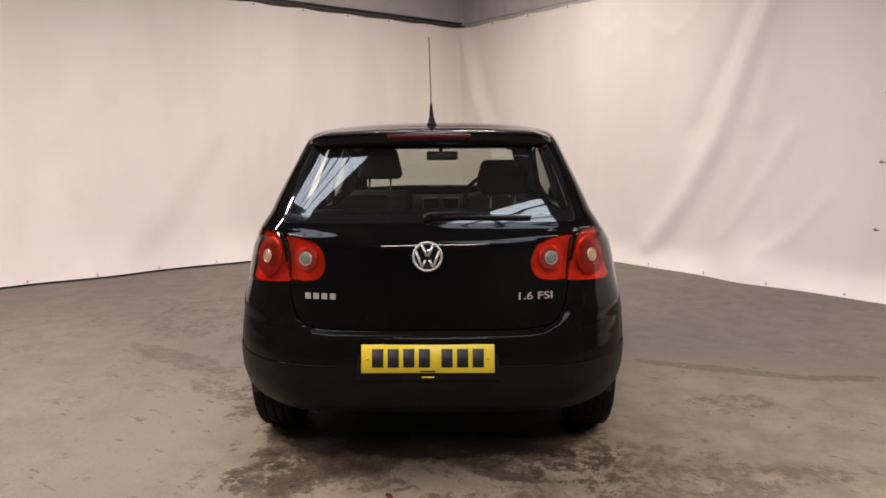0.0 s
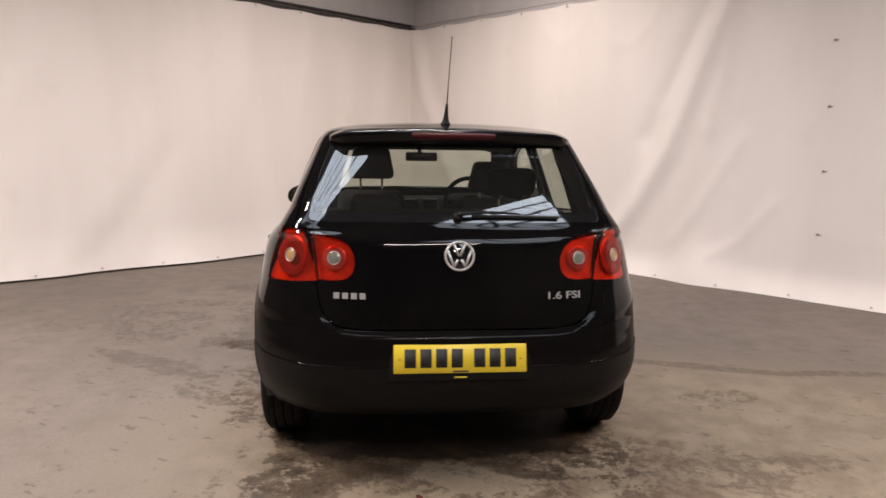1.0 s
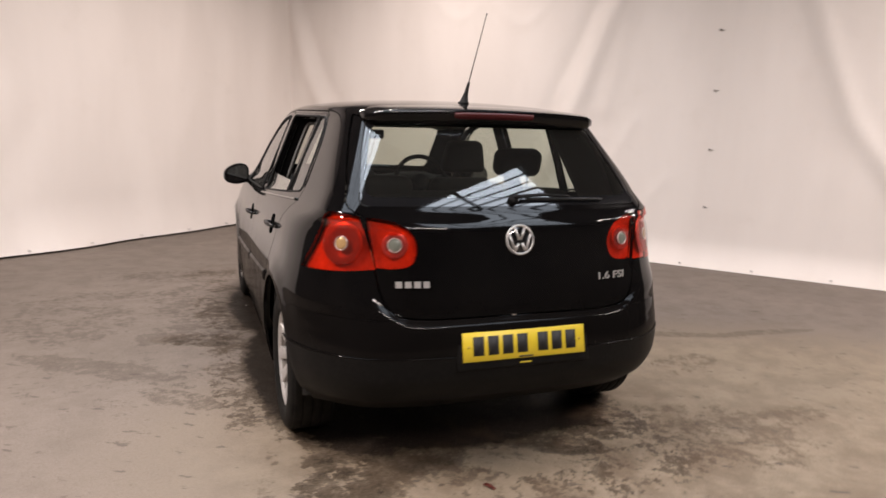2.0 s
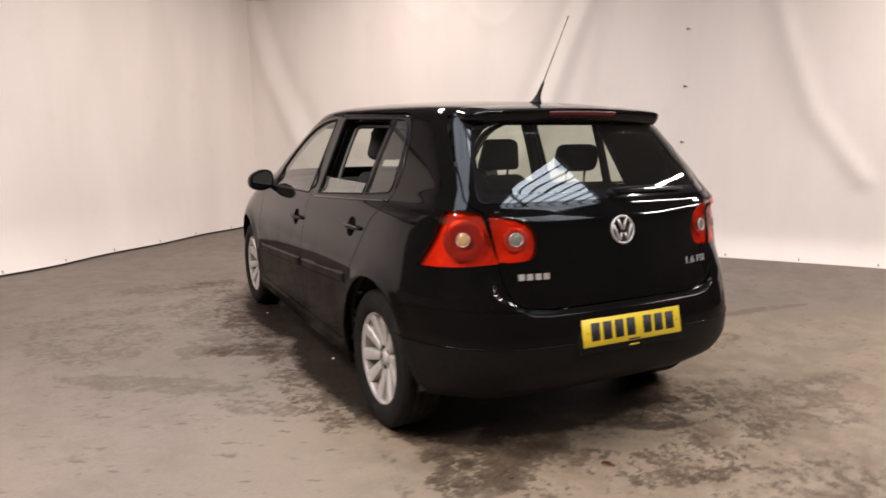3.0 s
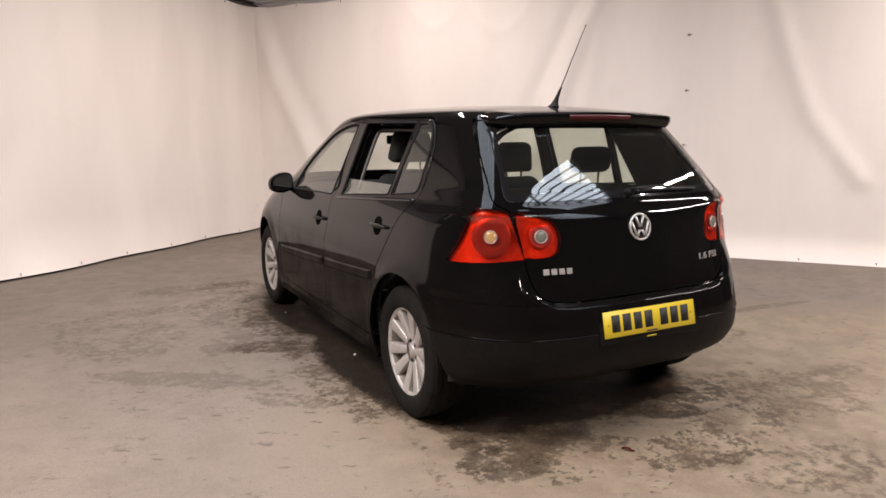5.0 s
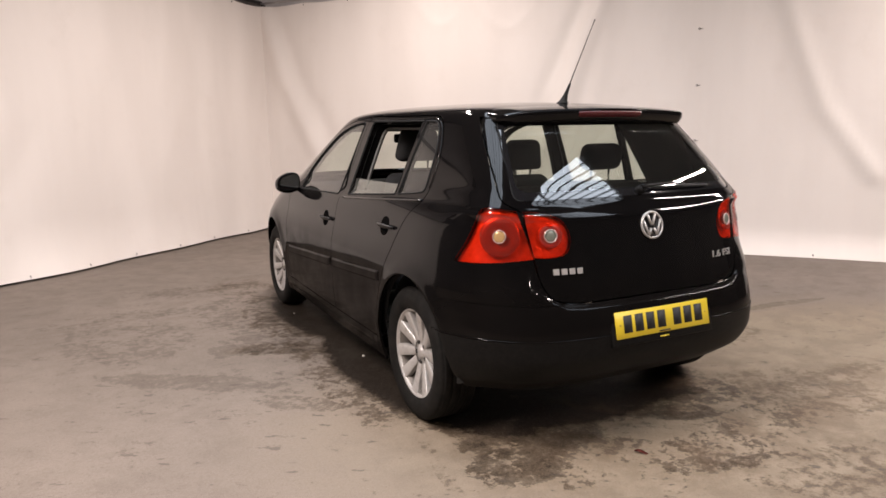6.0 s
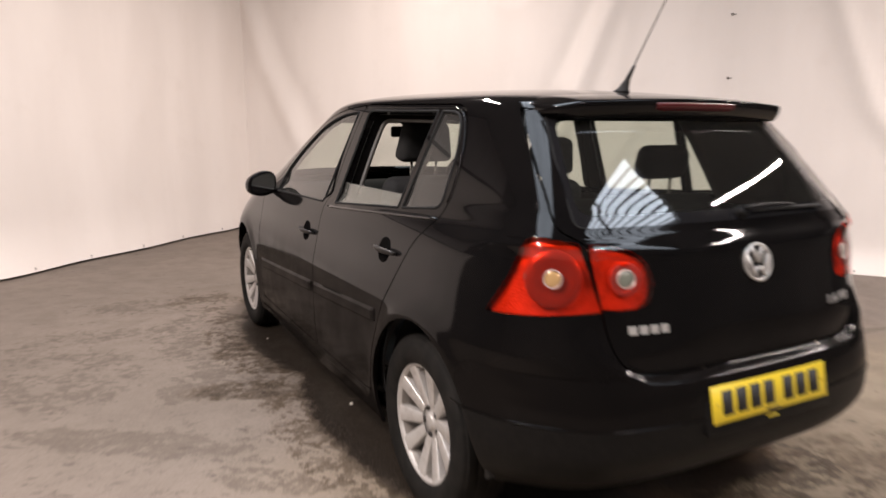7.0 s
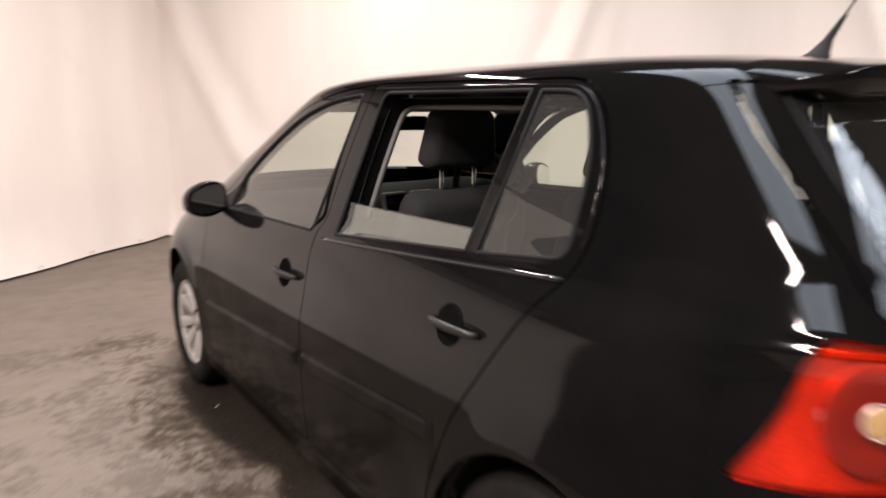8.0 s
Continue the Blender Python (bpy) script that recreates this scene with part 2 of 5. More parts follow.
# damp film under and behind the car, with the car's ground shade painted in
WET_SHADE_UNDER = ((-0.45, 1.5, 0.66, 1.60, 0.0, 1.3), (-0.45, 2.9, 0.68, 1.35, 0.0, 1.3), (0.45, 1.5, 0.60, 1.60, 0.0, 1.3), (0.45, 2.9, 0.60, 1.35, 0.0, 1.3), (0.0, 0.76, 1.02, 0.62, 0.0, 1.4),
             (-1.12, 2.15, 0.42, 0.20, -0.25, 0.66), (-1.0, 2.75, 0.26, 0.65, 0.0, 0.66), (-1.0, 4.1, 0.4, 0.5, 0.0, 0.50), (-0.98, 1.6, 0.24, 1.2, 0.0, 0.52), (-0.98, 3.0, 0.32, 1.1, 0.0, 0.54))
WET_BEHIND = ((-0.46, 0.30, 0.48, 0.26, -0.25, 0.74), (0.25, 0.36, 0.36, 0.24, 0.0, 0.72), (0.30, 0.20, 0.30, 0.15, -0.4, 0.72), (0.62, 0.34, 0.30, 0.24, 0.3, 0.62), (-0.66, 0.12, 0.30, 0.26, 0.4, 0.68),
              (0.05, -0.26, 0.36, 0.12, -0.25, 0.60), (0.05, 0.10, 1.20, 0.60, -0.10, 0.44), (0.3, -0.45, 1.0, 0.35, -0.3, 0.34))
ragged = N.noise(4.2, 12, 0.72, distort=0.2)
torn = N.noise(19, 9, 0.75, distort=0.2)
rough_edge = N.calc("ADD", N.calc("MULTIPLY", N.calc("SUBTRACT", ragged, 0.5), 1.5), N.calc("MULTIPLY", N.calc("SUBTRACT", torn, 0.5), 1.5))
stain = field(STAINS_LEFT + STAINS_RIGHT)
stained = N.ramp(N.calc("ADD", N.calc("MULTIPLY", stain, 0.9), rough_edge), 0.37, 0.55)
wet_shade = field(WET_SHADE_UNDER + WET_BEHIND)
damp = N.ramp(N.calc("ADD", N.calc("MULTIPLY", wet_shade, 0.9), rough_edge), 0.40, 0.54)
soak_shade = N.ramp(N.calc("ADD", wet_shade, N.calc("MULTIPLY", rough_edge, 0.55)), 0.42, 0.98)
# rusty brown film behind the car, with pale crumbs of dry concrete in it
brown = N.calc("MULTIPLY", N.ramp(N.patch(1.1, 0.25, 3.2, 2.0, -0.15), 0.02, 0.50), 0.85)
# tan paler than the dry floor: brighter light on the right put into colour
col = N.blend(brown, col, N.blend(N.ramp(mid, 0.35, 0.65), (0.190, 0.147, 0.100), (0.278, 0.224, 0.160)))
col = N.blend(N.calc("MULTIPLY", stained, N.ramp(torn, 0.30, 0.60, 0.25, 0.72)), col, N.blend(brown, (0.085, 0.067, 0.053), (0.098, 0.066, 0.040)))
# the near-black core paints the car's shade over the damp
col = N.blend(N.calc("MULTIPLY", damp, N.calc("MAXIMUM", soak_shade, N.ramp(N.noise(7.5, 8, 0.72), 0.33, 0.62, 0.50, 0.95))), col, N.blend(soak_shade, (0.070, 0.049, 0.030), (0.017, 0.0130, 0.010)))
crumbs = N.calc("MULTIPLY", N.ramp(N.noise(26, 10, 0.80, distort=0.2), 0.53, 0.66), N.calc("MULTIPLY", N.ramp(N.patch(0.15, -0.02, 1.45, 0.60, -0.1), 0.03, 0.40), N.ramp(soak_shade, 0.85, 0.30, 0.0, 0.70)))
col = N.blend(crumbs, col, (0.245, 0.196, 0.140))
grit = N.noise(150, 3, 0.6)
col = N.blend(N.calc("MULTIPLY", N.ramp(grit, 0.56, 0.68), 0.35), col, (0.075, 0.060, 0.048))
col = N.blend(N.calc("MULTIPLY", N.ramp(grit, 0.44, 0.32), 0.30), col, (0.290, 0.245, 0.205))
# soft rusty clouds in the brown film
rust = N.calc("MULTIPLY", N.ramp(N.noise(3.4, 7, 0.62, distort=0.4), 0.46, 0.64), N.calc("MULTIPLY", N.ramp(N.patch(0.85, -0.10, 1.9, 1.0, -0.2), 0.05, 0.45), 0.38))
col = N.blend(rust, col, (0.105, 0.069, 0.043))
# dark flecks, drawn out along the sweep of the floor
sweep = N.add("Mapping", Vector=N.place())
sweep.vector_type = "TEXTURE"
sweep.inputs["Rotation"].default_value, sweep.inputs["Scale"].default_value = (0, 0, -0.55), (1.9, 0.75, 1.0)
flecks = N.calc("MULTIPLY", N.ramp(N.noise(13, 5, 0.62, where=sweep.outputs[0]), 0.620, 0.670), 0.70)
col = N.blend(flecks, col, (0.072, 0.057, 0.046))
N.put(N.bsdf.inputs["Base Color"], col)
N.put(N.bsdf.inputs["Roughness"], N.calc("SUBTRACT", N.ramp(mid, 0.3, 0.7, 0.60, 0.72), N.calc("MULTIPLY", damp, N.ramp(soak_shade, 0.0, 1.0, 0.10, 0.16))))
N.put(N.bsdf.inputs["Specular IOR Level"], N.ramp(N.calc("MULTIPLY", damp, soak_shade), 0.0, 1.0, 0.30, 0.06))
N.bump(N.calc("ADD", fine, N.calc("MULTIPLY", mid, 0.6)), 0.25, 0.006)

cloth = mat("white_sheet", (0.78, 0.72, 0.68), 0.65)
N = Nodes(cloth)
long = N.add("Mapping", Vector=N.place(), Scale=(1.6, 1.6, 0.35))
col = N.blend(N.ramp(N.noise(1.0, 4, 0.5, where=long.outputs[0]), 0.3, 0.7), (0.74, 0.685, 0.645), (0.80, 0.745, 0.705))
col = N.blend(N.calc("MULTIPLY", N.ramp(N.noise(3.0, 5, 0.6), 0.55, 0.8), 0.25), col, (0.66, 0.60, 0.55))
N.put(N.bsdf.inputs["Base Color"], col)
N.bump(N.calc("ADD", N.noise(1.7, 4, 0.5), N.calc("MULTIPLY", N.noise(9, 3, 0.5), 0.2)), 0.12, 0.05)
clad = mat("grey_cladding", (0.42, 0.39, 0.385), 0.6)
N = Nodes(clad)
N.put(N.bsdf.inputs["Base Color"], N.blend(N.ramp(N.noise(1.2, 5), 0.3, 0.7), (0.50, 0.475, 0.475), (0.60, 0.57, 0.57)))
ceil_mat = mat("dark_ceiling", (0.11, 0.106, 0.102), 0.85)
steel = mat("dark_steel", (0.085, 0.078, 0.076), 0.5, 0.4)
backing = mat("dark_wall", (0.05, 0.045, 0.042), 0.9)
plain_wall = mat("plain_grey_wall", (0.22, 0.205, 0.195), 0.85)
N = Nodes(plain_wall)
N.put(N.bsdf.inputs["Base Color"], N.blend(N.ramp(N.noise(0.8, 5), 0.3, 0.7), (0.105, 0.097, 0.092), (0.155, 0.145, 0.138)))
hook_mat = mat("hook_metal", (0.10, 0.085, 0.075), 0.45, 0.7)
lamp_white = mat("lamp_housing", (0.7, 0.69, 0.67), 0.5)

# paint, plastics and rubber with dust and wear
N = Nodes(paint)
N.bsdf.inputs["Coat Weight"].default_value = 0.0
N.bsdf.inputs["Specular IOR Level"].default_value = 0.24
dust = N.ramp(N.noise(3.0, 6, 0.6), 0.35, 0.75)
speck = N.ramp(N.noise(160, 3, 0.6), 0.60, 0.80)
N.put(N.bsdf.inputs["Base Color"], N.blend(N.calc("ADD", N.calc("MULTIPLY", dust, 0.014), N.calc("MULTIPLY", speck, 0.016)), (0.0030, 0.0028, 0.0030), (0.16, 0.13, 0.11)))
_sep = N.add("SeparateXYZ", Vector=N.place())
_nx = N.add("SeparateXYZ", Vector=N.add("NewGeometry").outputs["Normal"])
low_dirt = N.calc("MAXIMUM", N.calc("MULTIPLY", N.ramp(_sep.outputs["Z"], 1.0, 0.4), 0.75), N.calc("MULTIPLY", N.ramp(N.calc("ABSOLUTE", _nx.outputs["X"]), 0.62, 0.92), N.ramp(_sep.outputs["Z"], 1.15, 0.85)))
N.put(N.bsdf.inputs["Roughness"], N.calc("ADD", 0.035, N.calc("ADD", N.calc("MULTIPLY", dust, 0.035), N.calc("MULTIPLY", low_dirt, 0.035))))
# near-black matt layer dulls the gloss of the lower flanks, more towards the sills
_out = [n for n in N.t.nodes if n.bl_idname == "ShaderNodeOutputMaterial"][0]
_film = N.add("BsdfDiffuse", Color=(0.0055, 0.0046, 0.0042, 1))
_dull = N.t.nodes.new("ShaderNodeMixShader")
N.put(_dull.inputs[0], N.calc("MULTIPLY", N.ramp(_sep.outputs["Z"], 0.84, 0.60), N.ramp(N.noise(4.5, 7, 0.65), 0.30, 0.65, 0.40, 0.64)))
N.put(_dull.inputs[1], N.bsdf.outputs[0])
N.put(_dull.inputs[2], _film.outputs[0])
N.put(_out.inputs["Surface"], _dull.outputs[0])
bumper_paint = paint.copy()
bumper_paint.name = "dusty_bumper_paint"
for n in bumper_paint.node_tree.nodes:
    if n.bl_idname == "ShaderNodeMath" and n.operation == "ADD" and abs(n.inputs[0].default_value - 0.035) < 1e-4 and not n.inputs[0].is_linked:
        n.inputs[0].default_value = 0.075
for m, lo, hi, k in ((black_plastic, (0.0050, 0.0048, 0.0047), (0.0095, 0.0087, 0.0083), 60), (tyre_mat, (0.0070, 0.0068, 0.0064), (0.0145, 0.0132, 0.0120), 18), (rubber, (0.008, 0.008, 0.008), (0.02, 0.018, 0.017), 25)):
    N = Nodes(m)
    f = N.noise(k, 5, 0.65)
    N.put(N.bsdf.inputs["Base Color"], N.blend(N.ramp(f, 0.35, 0.75), lo, hi))
    N.bump(N.noise(k * 9, 2, 0.5), 0.15, 0.001)
N = Nodes(alloy)
N.put(N.bsdf.inputs["Base Color"], N.blend(N.calc("MULTIPLY", N.ramp(N.noise(30, 5, 0.65), 0.45, 0.75), 0.5), (0.56, 0.545, 0.53), (0.32, 0.285, 0.26)))
N = Nodes(lamp_back)
rib = N.add("TexVoronoi", Scale=150.0, Vector=N.place())
N.bump(N.calc("ADD", rib.outputs["Distance"], N.calc("MULTIPLY", N.noise(16, 2, 0.5), 2.0)), 0.35, 0.004)
N.put(N.bsdf.inputs["Base Color"], N.blend(N.ramp(N.noise(14, 3), 0.35, 0.7), (0.62, 0.52, 0.47), (0.85, 0.75, 0.69)))
N = Nodes(dark_cloth)
N.put(N.bsdf.inputs["Base Color"], N.blend(N.noise(45, 3), (0.006, 0.006, 0.0065), (0.017, 0.017, 0.018)))

# ---- the room ----
def sheet(name, points, material, label, category, thick=0.0):
    bm = bmesh.new()
    f = bm.faces.new([bm.verts.new(p) for p in points])
    if thick:
        r = bmesh.ops.extrude_face_region(bm, geom=[f])
        bmesh.ops.translate(bm, vec=Vector((0, 0, thick)), verts=[v for v in r["geom"] if isinstance(v, bmesh.types.BMVert)])
    bmesh.ops.recalc_face_normals(bm, faces=bm.faces)
    return tagged(part(name, bm, material, smooth=False), label, category, kind="structure")


sheet("floor", [room(a, b, -0.1) for a, b in ((-0.6, -0.6), (ROOM_A + 0.3, -0.6), (ROOM_A + 0.3, ROOM_B + 0.3), (-0.6, ROOM_B + 0.3))], floor_mat, "grey concrete floor with damp brown stains, car shade painted in", "floor", 0.1)


def gauss(d, w):
    return math.exp(-((d / w) ** 2))


def ridge(u, z, path, width):
    """How near (u, z) lies to a fold that runs along path."""
    best = 9.0
    for (a, b), (c, d) in zip(path, path[1:]):
        s = Vector((c - a, d - b))
        v = Vector((u - a, z - b))
        t = min(max(v.dot(s) / s.length_squared, 0), 1)
        best = min(best, (v - s * t).length)
    return gauss(best, width)


def folds_left(u, z):
    d = 0.016 * noise.noise((u * 0.9, 0.3 + z * 0.12, 4.0)) + 0.008 * noise.noise((u * 3.1, z * 0.3, 9.0)) + 0.0035 * noise.noise((u * 9.0, z * 0.5, 3.0))
    d += 0.018 * ridge(u, z, ((4.6, 3.0), (4.9, 2.2), (5.4, 1.5)), 0.14)
    d += 0.015 * ridge(u, z, ((3.9, 1.5), (4.4, 0.7), (4.95, 0.1)), 0.20)
    d -= 0.013 * ridge(u, z, ((3.6, 1.4), (4.1, 0.6), (4.6, 0.1)), 0.15)
    d += 0.010 * ridge(u, z, ((1.6, 1.8), (2.05, 0.9), (2.2, 0.2)), 0.15)
    if z < 0.5:
        d += (0.05 + 0.07 * gauss(u - 3.3, 1.0) + 0.025 * math.sin(u * 4.1)) * (1 - z / 0.5) ** 2 * min(1.0, u / 0.6)
    return d


def folds_right(u, z):
    d = 0.018 * noise.noise((u * 0.8, 2.0 + z * 0.25, 1.0)) + 0.006 * noise.noise((u * 2.7, z * 0.5, 5.0))
    d += 0.043 * ridge(u, z, ((0.02, 3.0), (0.32, 2.05), (0.85, 1.0), (1.2, 0.5)), 0.13)
    d -= 0.022 * ridge(u, z, ((0.20, 3.0), (0.62, 2.0), (1.1, 1.2)), 0.13)
    d += 0.070 * ridge(u, z, ((4.78, 3.0), (4.45, 2.2), (4.15, 1.39), (3.78, 0.75), (3.4, 0.25)), 0.12)
    d -= 0.035 * ridge(u, z, ((4.55, 2.9), (4.2, 2.1), (3.9, 1.5)), 0.12)
    d += 0.022 * ridge(u, z, ((4.50, 2.6), (4.25, 2.05), (4.08, 1.75)), 0.05)
    d += 0.016 * ridge(u, z, ((4.95, 1.5), (4.6, 0.9), (4.3, 0.45)), 0.06)
    d += 0.014 * ridge(u, z, ((5.3, 0.9), (5.0, 0.5), (4.7, 0.3)), 0.05)
    d += 0.020 * ridge(u, z, ((4.98, 3.0), (4.75, 2.4), (4.6, 1.6)), 0.10)
    for c, low in ((2.72, 2.62), (3.56, 2.52)):
        if abs(u - c) < 0.6:
            d += 0.010 * gauss(z - low - 0.40 * ((u - c) / 0.42) ** 2, 0.06)
    d += 0.032 * ridge(u, z, ((6.40, 3.0), (6.62, 2.3), (6.92, 1.5), (7.4, 0.85)), 0.085)
    d -= 0.010 * ridge(u, z, ((6.2, 2.8), (6.4, 2.0), (6.7, 1.2)), 0.16)
    d += 0.015 * ridge(u, z, ((5.95, 2.6), (5.9, 1.4), (5.8, 0.6)), 0.12)
    d += 0.10 * gauss(math.hypot((u - 4.58) * 0.8, z - 0.12), 0.24)
    d += 0.011 * ridge(u, z, ((5.70, 3.0), (5.73, 0.0)), 0.04)
    if z < 0.28:
        d += 0.11 * (1 - z / 0.28) ** 2
    return d


def curtain(name, way, inward, length, foot, folds, step, label):
    """A hanging sheet with folds, hooked along its top and foot."""
    bm = bmesh.new()
    n, m = int(length / 0.05), 60
    rows = []
    for j in range(m + 1):
        z = foot + (TOP - foot) * j / m
        row = []
        for i in range(n + 1):
            u = length * i / n
            sag = 0.018 * abs(math.sin(math.pi * u / step)) if j == m else 0.0
            row.append(bm.verts.new(CORNER + way * u + inward * folds(u, z) + Vector((0, 0, z - sag))))
        rows.append(row)
    for a, b in zip(rows, rows[1:]):
        for i in range(n):
            bm.faces.new((a[i], a[i + 1], b[i + 1], b[i]))
    ob = tagged(part(name, bm, cloth), label, "curtain", kind="structure")
    # eyelets with short hooks
    bm = bmesh.new()
    tube(bm, [(0.014 * math.cos(k * math.pi / 8), 0, 0.014 * math.sin(k * math.pi / 8)) for k in range(16)], 0.005, 6, closed=True)
    tube(bm, [(0, -0.004, 0.0), (0.004, -0.008, 0.03), (0.0, 0.0, 0.055)], 0.005, 6)
    me = bpy.data.meshes.new("eyelet")
    bm.to_mesh(me)
    bm.free()
    me.materials.append(hook_mat)
    spots = [(k * step, z) for k in range(1, int(length / step)) for z in (foot + 0.03, TOP - 0.03)]
    if inward is ALONG:
        spots += [(5.70, z) for z in (0.62, 1.20, 1.78, 2.36)]
    for u, z in spots:
        e = new("eyelet", me)
        e.parent = ob
        flip = -1 if z < 1 and z < foot + 0.1 else 1
        e.matrix_basis = Matrix.Translation(CORNER + way * u + inward * (folds(u, z) + 0.008) + Vector((0, 0, z))) @ Matrix.Rotation(math.atan2(inward.y, inward.x) + math.pi / 2, 4, "Z") @ Matrix.Diagonal((0.45, 0.45, 0.45 * flip, 1))
        if u == 5.70:
            e.matrix_basis = e.matrix_basis @ Matrix.Rotation(math.pi / 2, 4, "Y") @ Matrix.Scale(1.4, 4)
    return ob


curtain("wall_curtain_1", ALONG, ACROSS, 6.45, 0.022, folds_left, 0.64, "white plastic sheet curtain hung along a rail")
curtain("wall_curtain_2", ACROSS, ALONG, 9.2, 0.004, folds_right, 0.69, "white plastic sheet curtain with diagonal folds")

# rails over the curtain, and the clad wall above and behind
for z, off, r in ((3.075, 0.01, 0.014), (3.125, -0.05, 0.020)):
    bm = bmesh.new()
    tube(bm, [room(-0.05, off, z), room(ROOM_A, off, z)], r, 10)
    tagged(part("curtain_rail", bm, steel), "dark steel curtain rail along the wall", "rail", kind="structure")
bm = bmesh.new()
tube(bm, [room(0, -0.02, 3.10), room(0, ROOM_B, 3.10)], 0.012, 10)
tagged(part("curtain_rail", bm, clad), "thin pale steel curtain rail", "rail", kind="structure")


def clad_wall(name, start, way, out, length):
    bm = bmesh.new()
    rows = []
    for k in range(int(length / 0.0625) + 1):
        u = k * 0.0625
        d = 0.0 if k % 8 < 6 else 0.008
        p = start + way * u - out * d
        rows.append((bm.verts.new(p + Vector((0, 0, 2.9))), bm.verts.new(p + Vector((0, 0, CEIL)))))
    for a, b in zip(rows, rows[1:]):
        bm.faces.new((a[0], b[0], b[1], a[1]))
    return tagged(part(name, bm, clad, smooth=False), "grey ribbed metal wall cladding", "wall", kind="structure")


# cladding 1 stops early: unseen dark wall beyond it darkens the paint's reflections
clad_wall("wall_upper_1", CORNER - ACROSS * 0.16 - ALONG * 0.2, ALONG, ACROSS, 5.6)
clad_wall("wall_upper_2", CORNER - ALONG * 0.16 - ACROSS * 0.2, ACROSS, ALONG, ROOM_B)
up = Vector((0, 0, CEIL))
# walls 3 and 4 are unseen additions, their grey set for the car's reflections
for nm, p, q in (("wall_behind_1", room(-0.3, -0.3), room(ROOM_A, -0.3)), ("wall_behind_2", room(-0.3, -0.3), room(-0.3, ROOM_B)), ("wall_behind_3", room(ROOM_A, -0.3), room(ROOM_A, ROOM_B)), ("wall_behind_4", room(-0.3, ROOM_B), room(ROOM_A, ROOM_B))):
    sheet(nm, [p, q, q + up, p + up], backing if nm[-1] in "12" else plain_wall, "dark wall behind the curtains" if nm[-1] in "12" else "unseen grey wall added to close the hall", "wall")

# ceiling with two openings for the skylights
ea = sorted({-0.5, ROOM_A + 0.1} | {v for s in SKYLIGHTS for v in s[:2]})
eb = sorted({-0.5, ROOM_B + 0.1} | {v for s in SKYLIGHTS for v in s[2:4]})
bm = bmesh.new()
for a0, a1 in zip(ea, ea[1:]):
    for b0, b1 in zip(eb, eb[1:]):
        if not any(s[0] <= (a0 + a1) / 2 <= s[1] and s[2] <= (b0 + b1) / 2 <= s[3] for s in SKYLIGHTS):
            bm.faces.new([bm.verts.new(room(a, b, CEIL)) for a, b in ((a0, b0), (a1, b0), (a1, b1), (a0, b1))])
bmesh.ops.remove_doubles(bm, verts=bm.verts, dist=0.001)
r = bmesh.ops.extrude_face_region(bm, geom=bm.faces[:])
bmesh.ops.translate(bm, vec=(0, 0, 0.25), verts=[v for v in r["geom"] if isinstance(v, bmesh.types.BMVert)])
bmesh.ops.recalc_face_normals(bm, faces=bm.faces)
tagged(part("ceiling", bm, ceil_mat, smooth=False), "dark ceiling with two roof-light openings", "ceiling", kind="structure")
# unseen cover added above the openings; it keeps the sky's light out
sheet("roof", [room(a, b, CEIL + 0.27) for a, b in ((-0.6, -0.6), (ROOM_A + 0.3, -0.6), (ROOM_A + 0.3, ROOM_B + 0.3), (-0.6, ROOM_B + 0.3))], ceil_mat, "unseen dark sheet added over the ceiling to block the sky", "roof", 0.05)
for a0, a1, b0, b1, watts in SKYLIGHTS:
    sky = tagged(new("skylight"), "long roof light with dark glazing bars", "skylight", kind="structure")
    count = round((b1 - b0) / 0.235)
    for k in range(1, count):
        b = b0 + (b1 - b0) * k / count
        bm = bmesh.new()
        box(bm, (a1 - a0, 0.032 + 0.02 * (k % 3 == 0), 0.04), Matrix.Translation(room((a0 + a1) / 2, b, CEIL + 0.06)) @ Matrix.Rotation(TURN_A, 4, "Z"), 0.008, 1)
        part("glazing_bar", bm, steel, sky)
    bm = bmesh.new()
    box(bm, (0.07, b1 - b0, 0.09), Matrix.Translation(room(a0 + (a1 - a0) * 0.55, (b0 + b1) / 2, CEIL + 0.0)) @ Matrix.Rotation(TURN_A, 4, "Z"), 0.008, 1)
    part("purlin", bm, steel, sky)
for a, b, long, watts in TUBES:
    bm = bmesh.new()
    box(bm, (long + 0.06, 0.13, 0.05), Matrix.Translation(room(a, b, TUBE_Z + 0.035)) @ Matrix.Rotation(TURN_A, 4, "Z"), 0.01, 2)
    lampbody = tagged(part("strip_light", bm, lamp_white), "white strip light fixed under the ceiling", "ceiling light", "ceiling strip lights")
    for da in (-0.6, 0.6):
        bm = bmesh.new()
        tube(bm, [room(a + da, b, TUBE_Z + 0.055), room(a + da, b, CEIL + 0.005)], 0.008, 8)
        part("hanger", bm, steel, lampbody)

# ---- the car ----
HUB_R, HUB_F, HUB_Z, TYRE = 0.757, 3.34, 0.305, 0.315
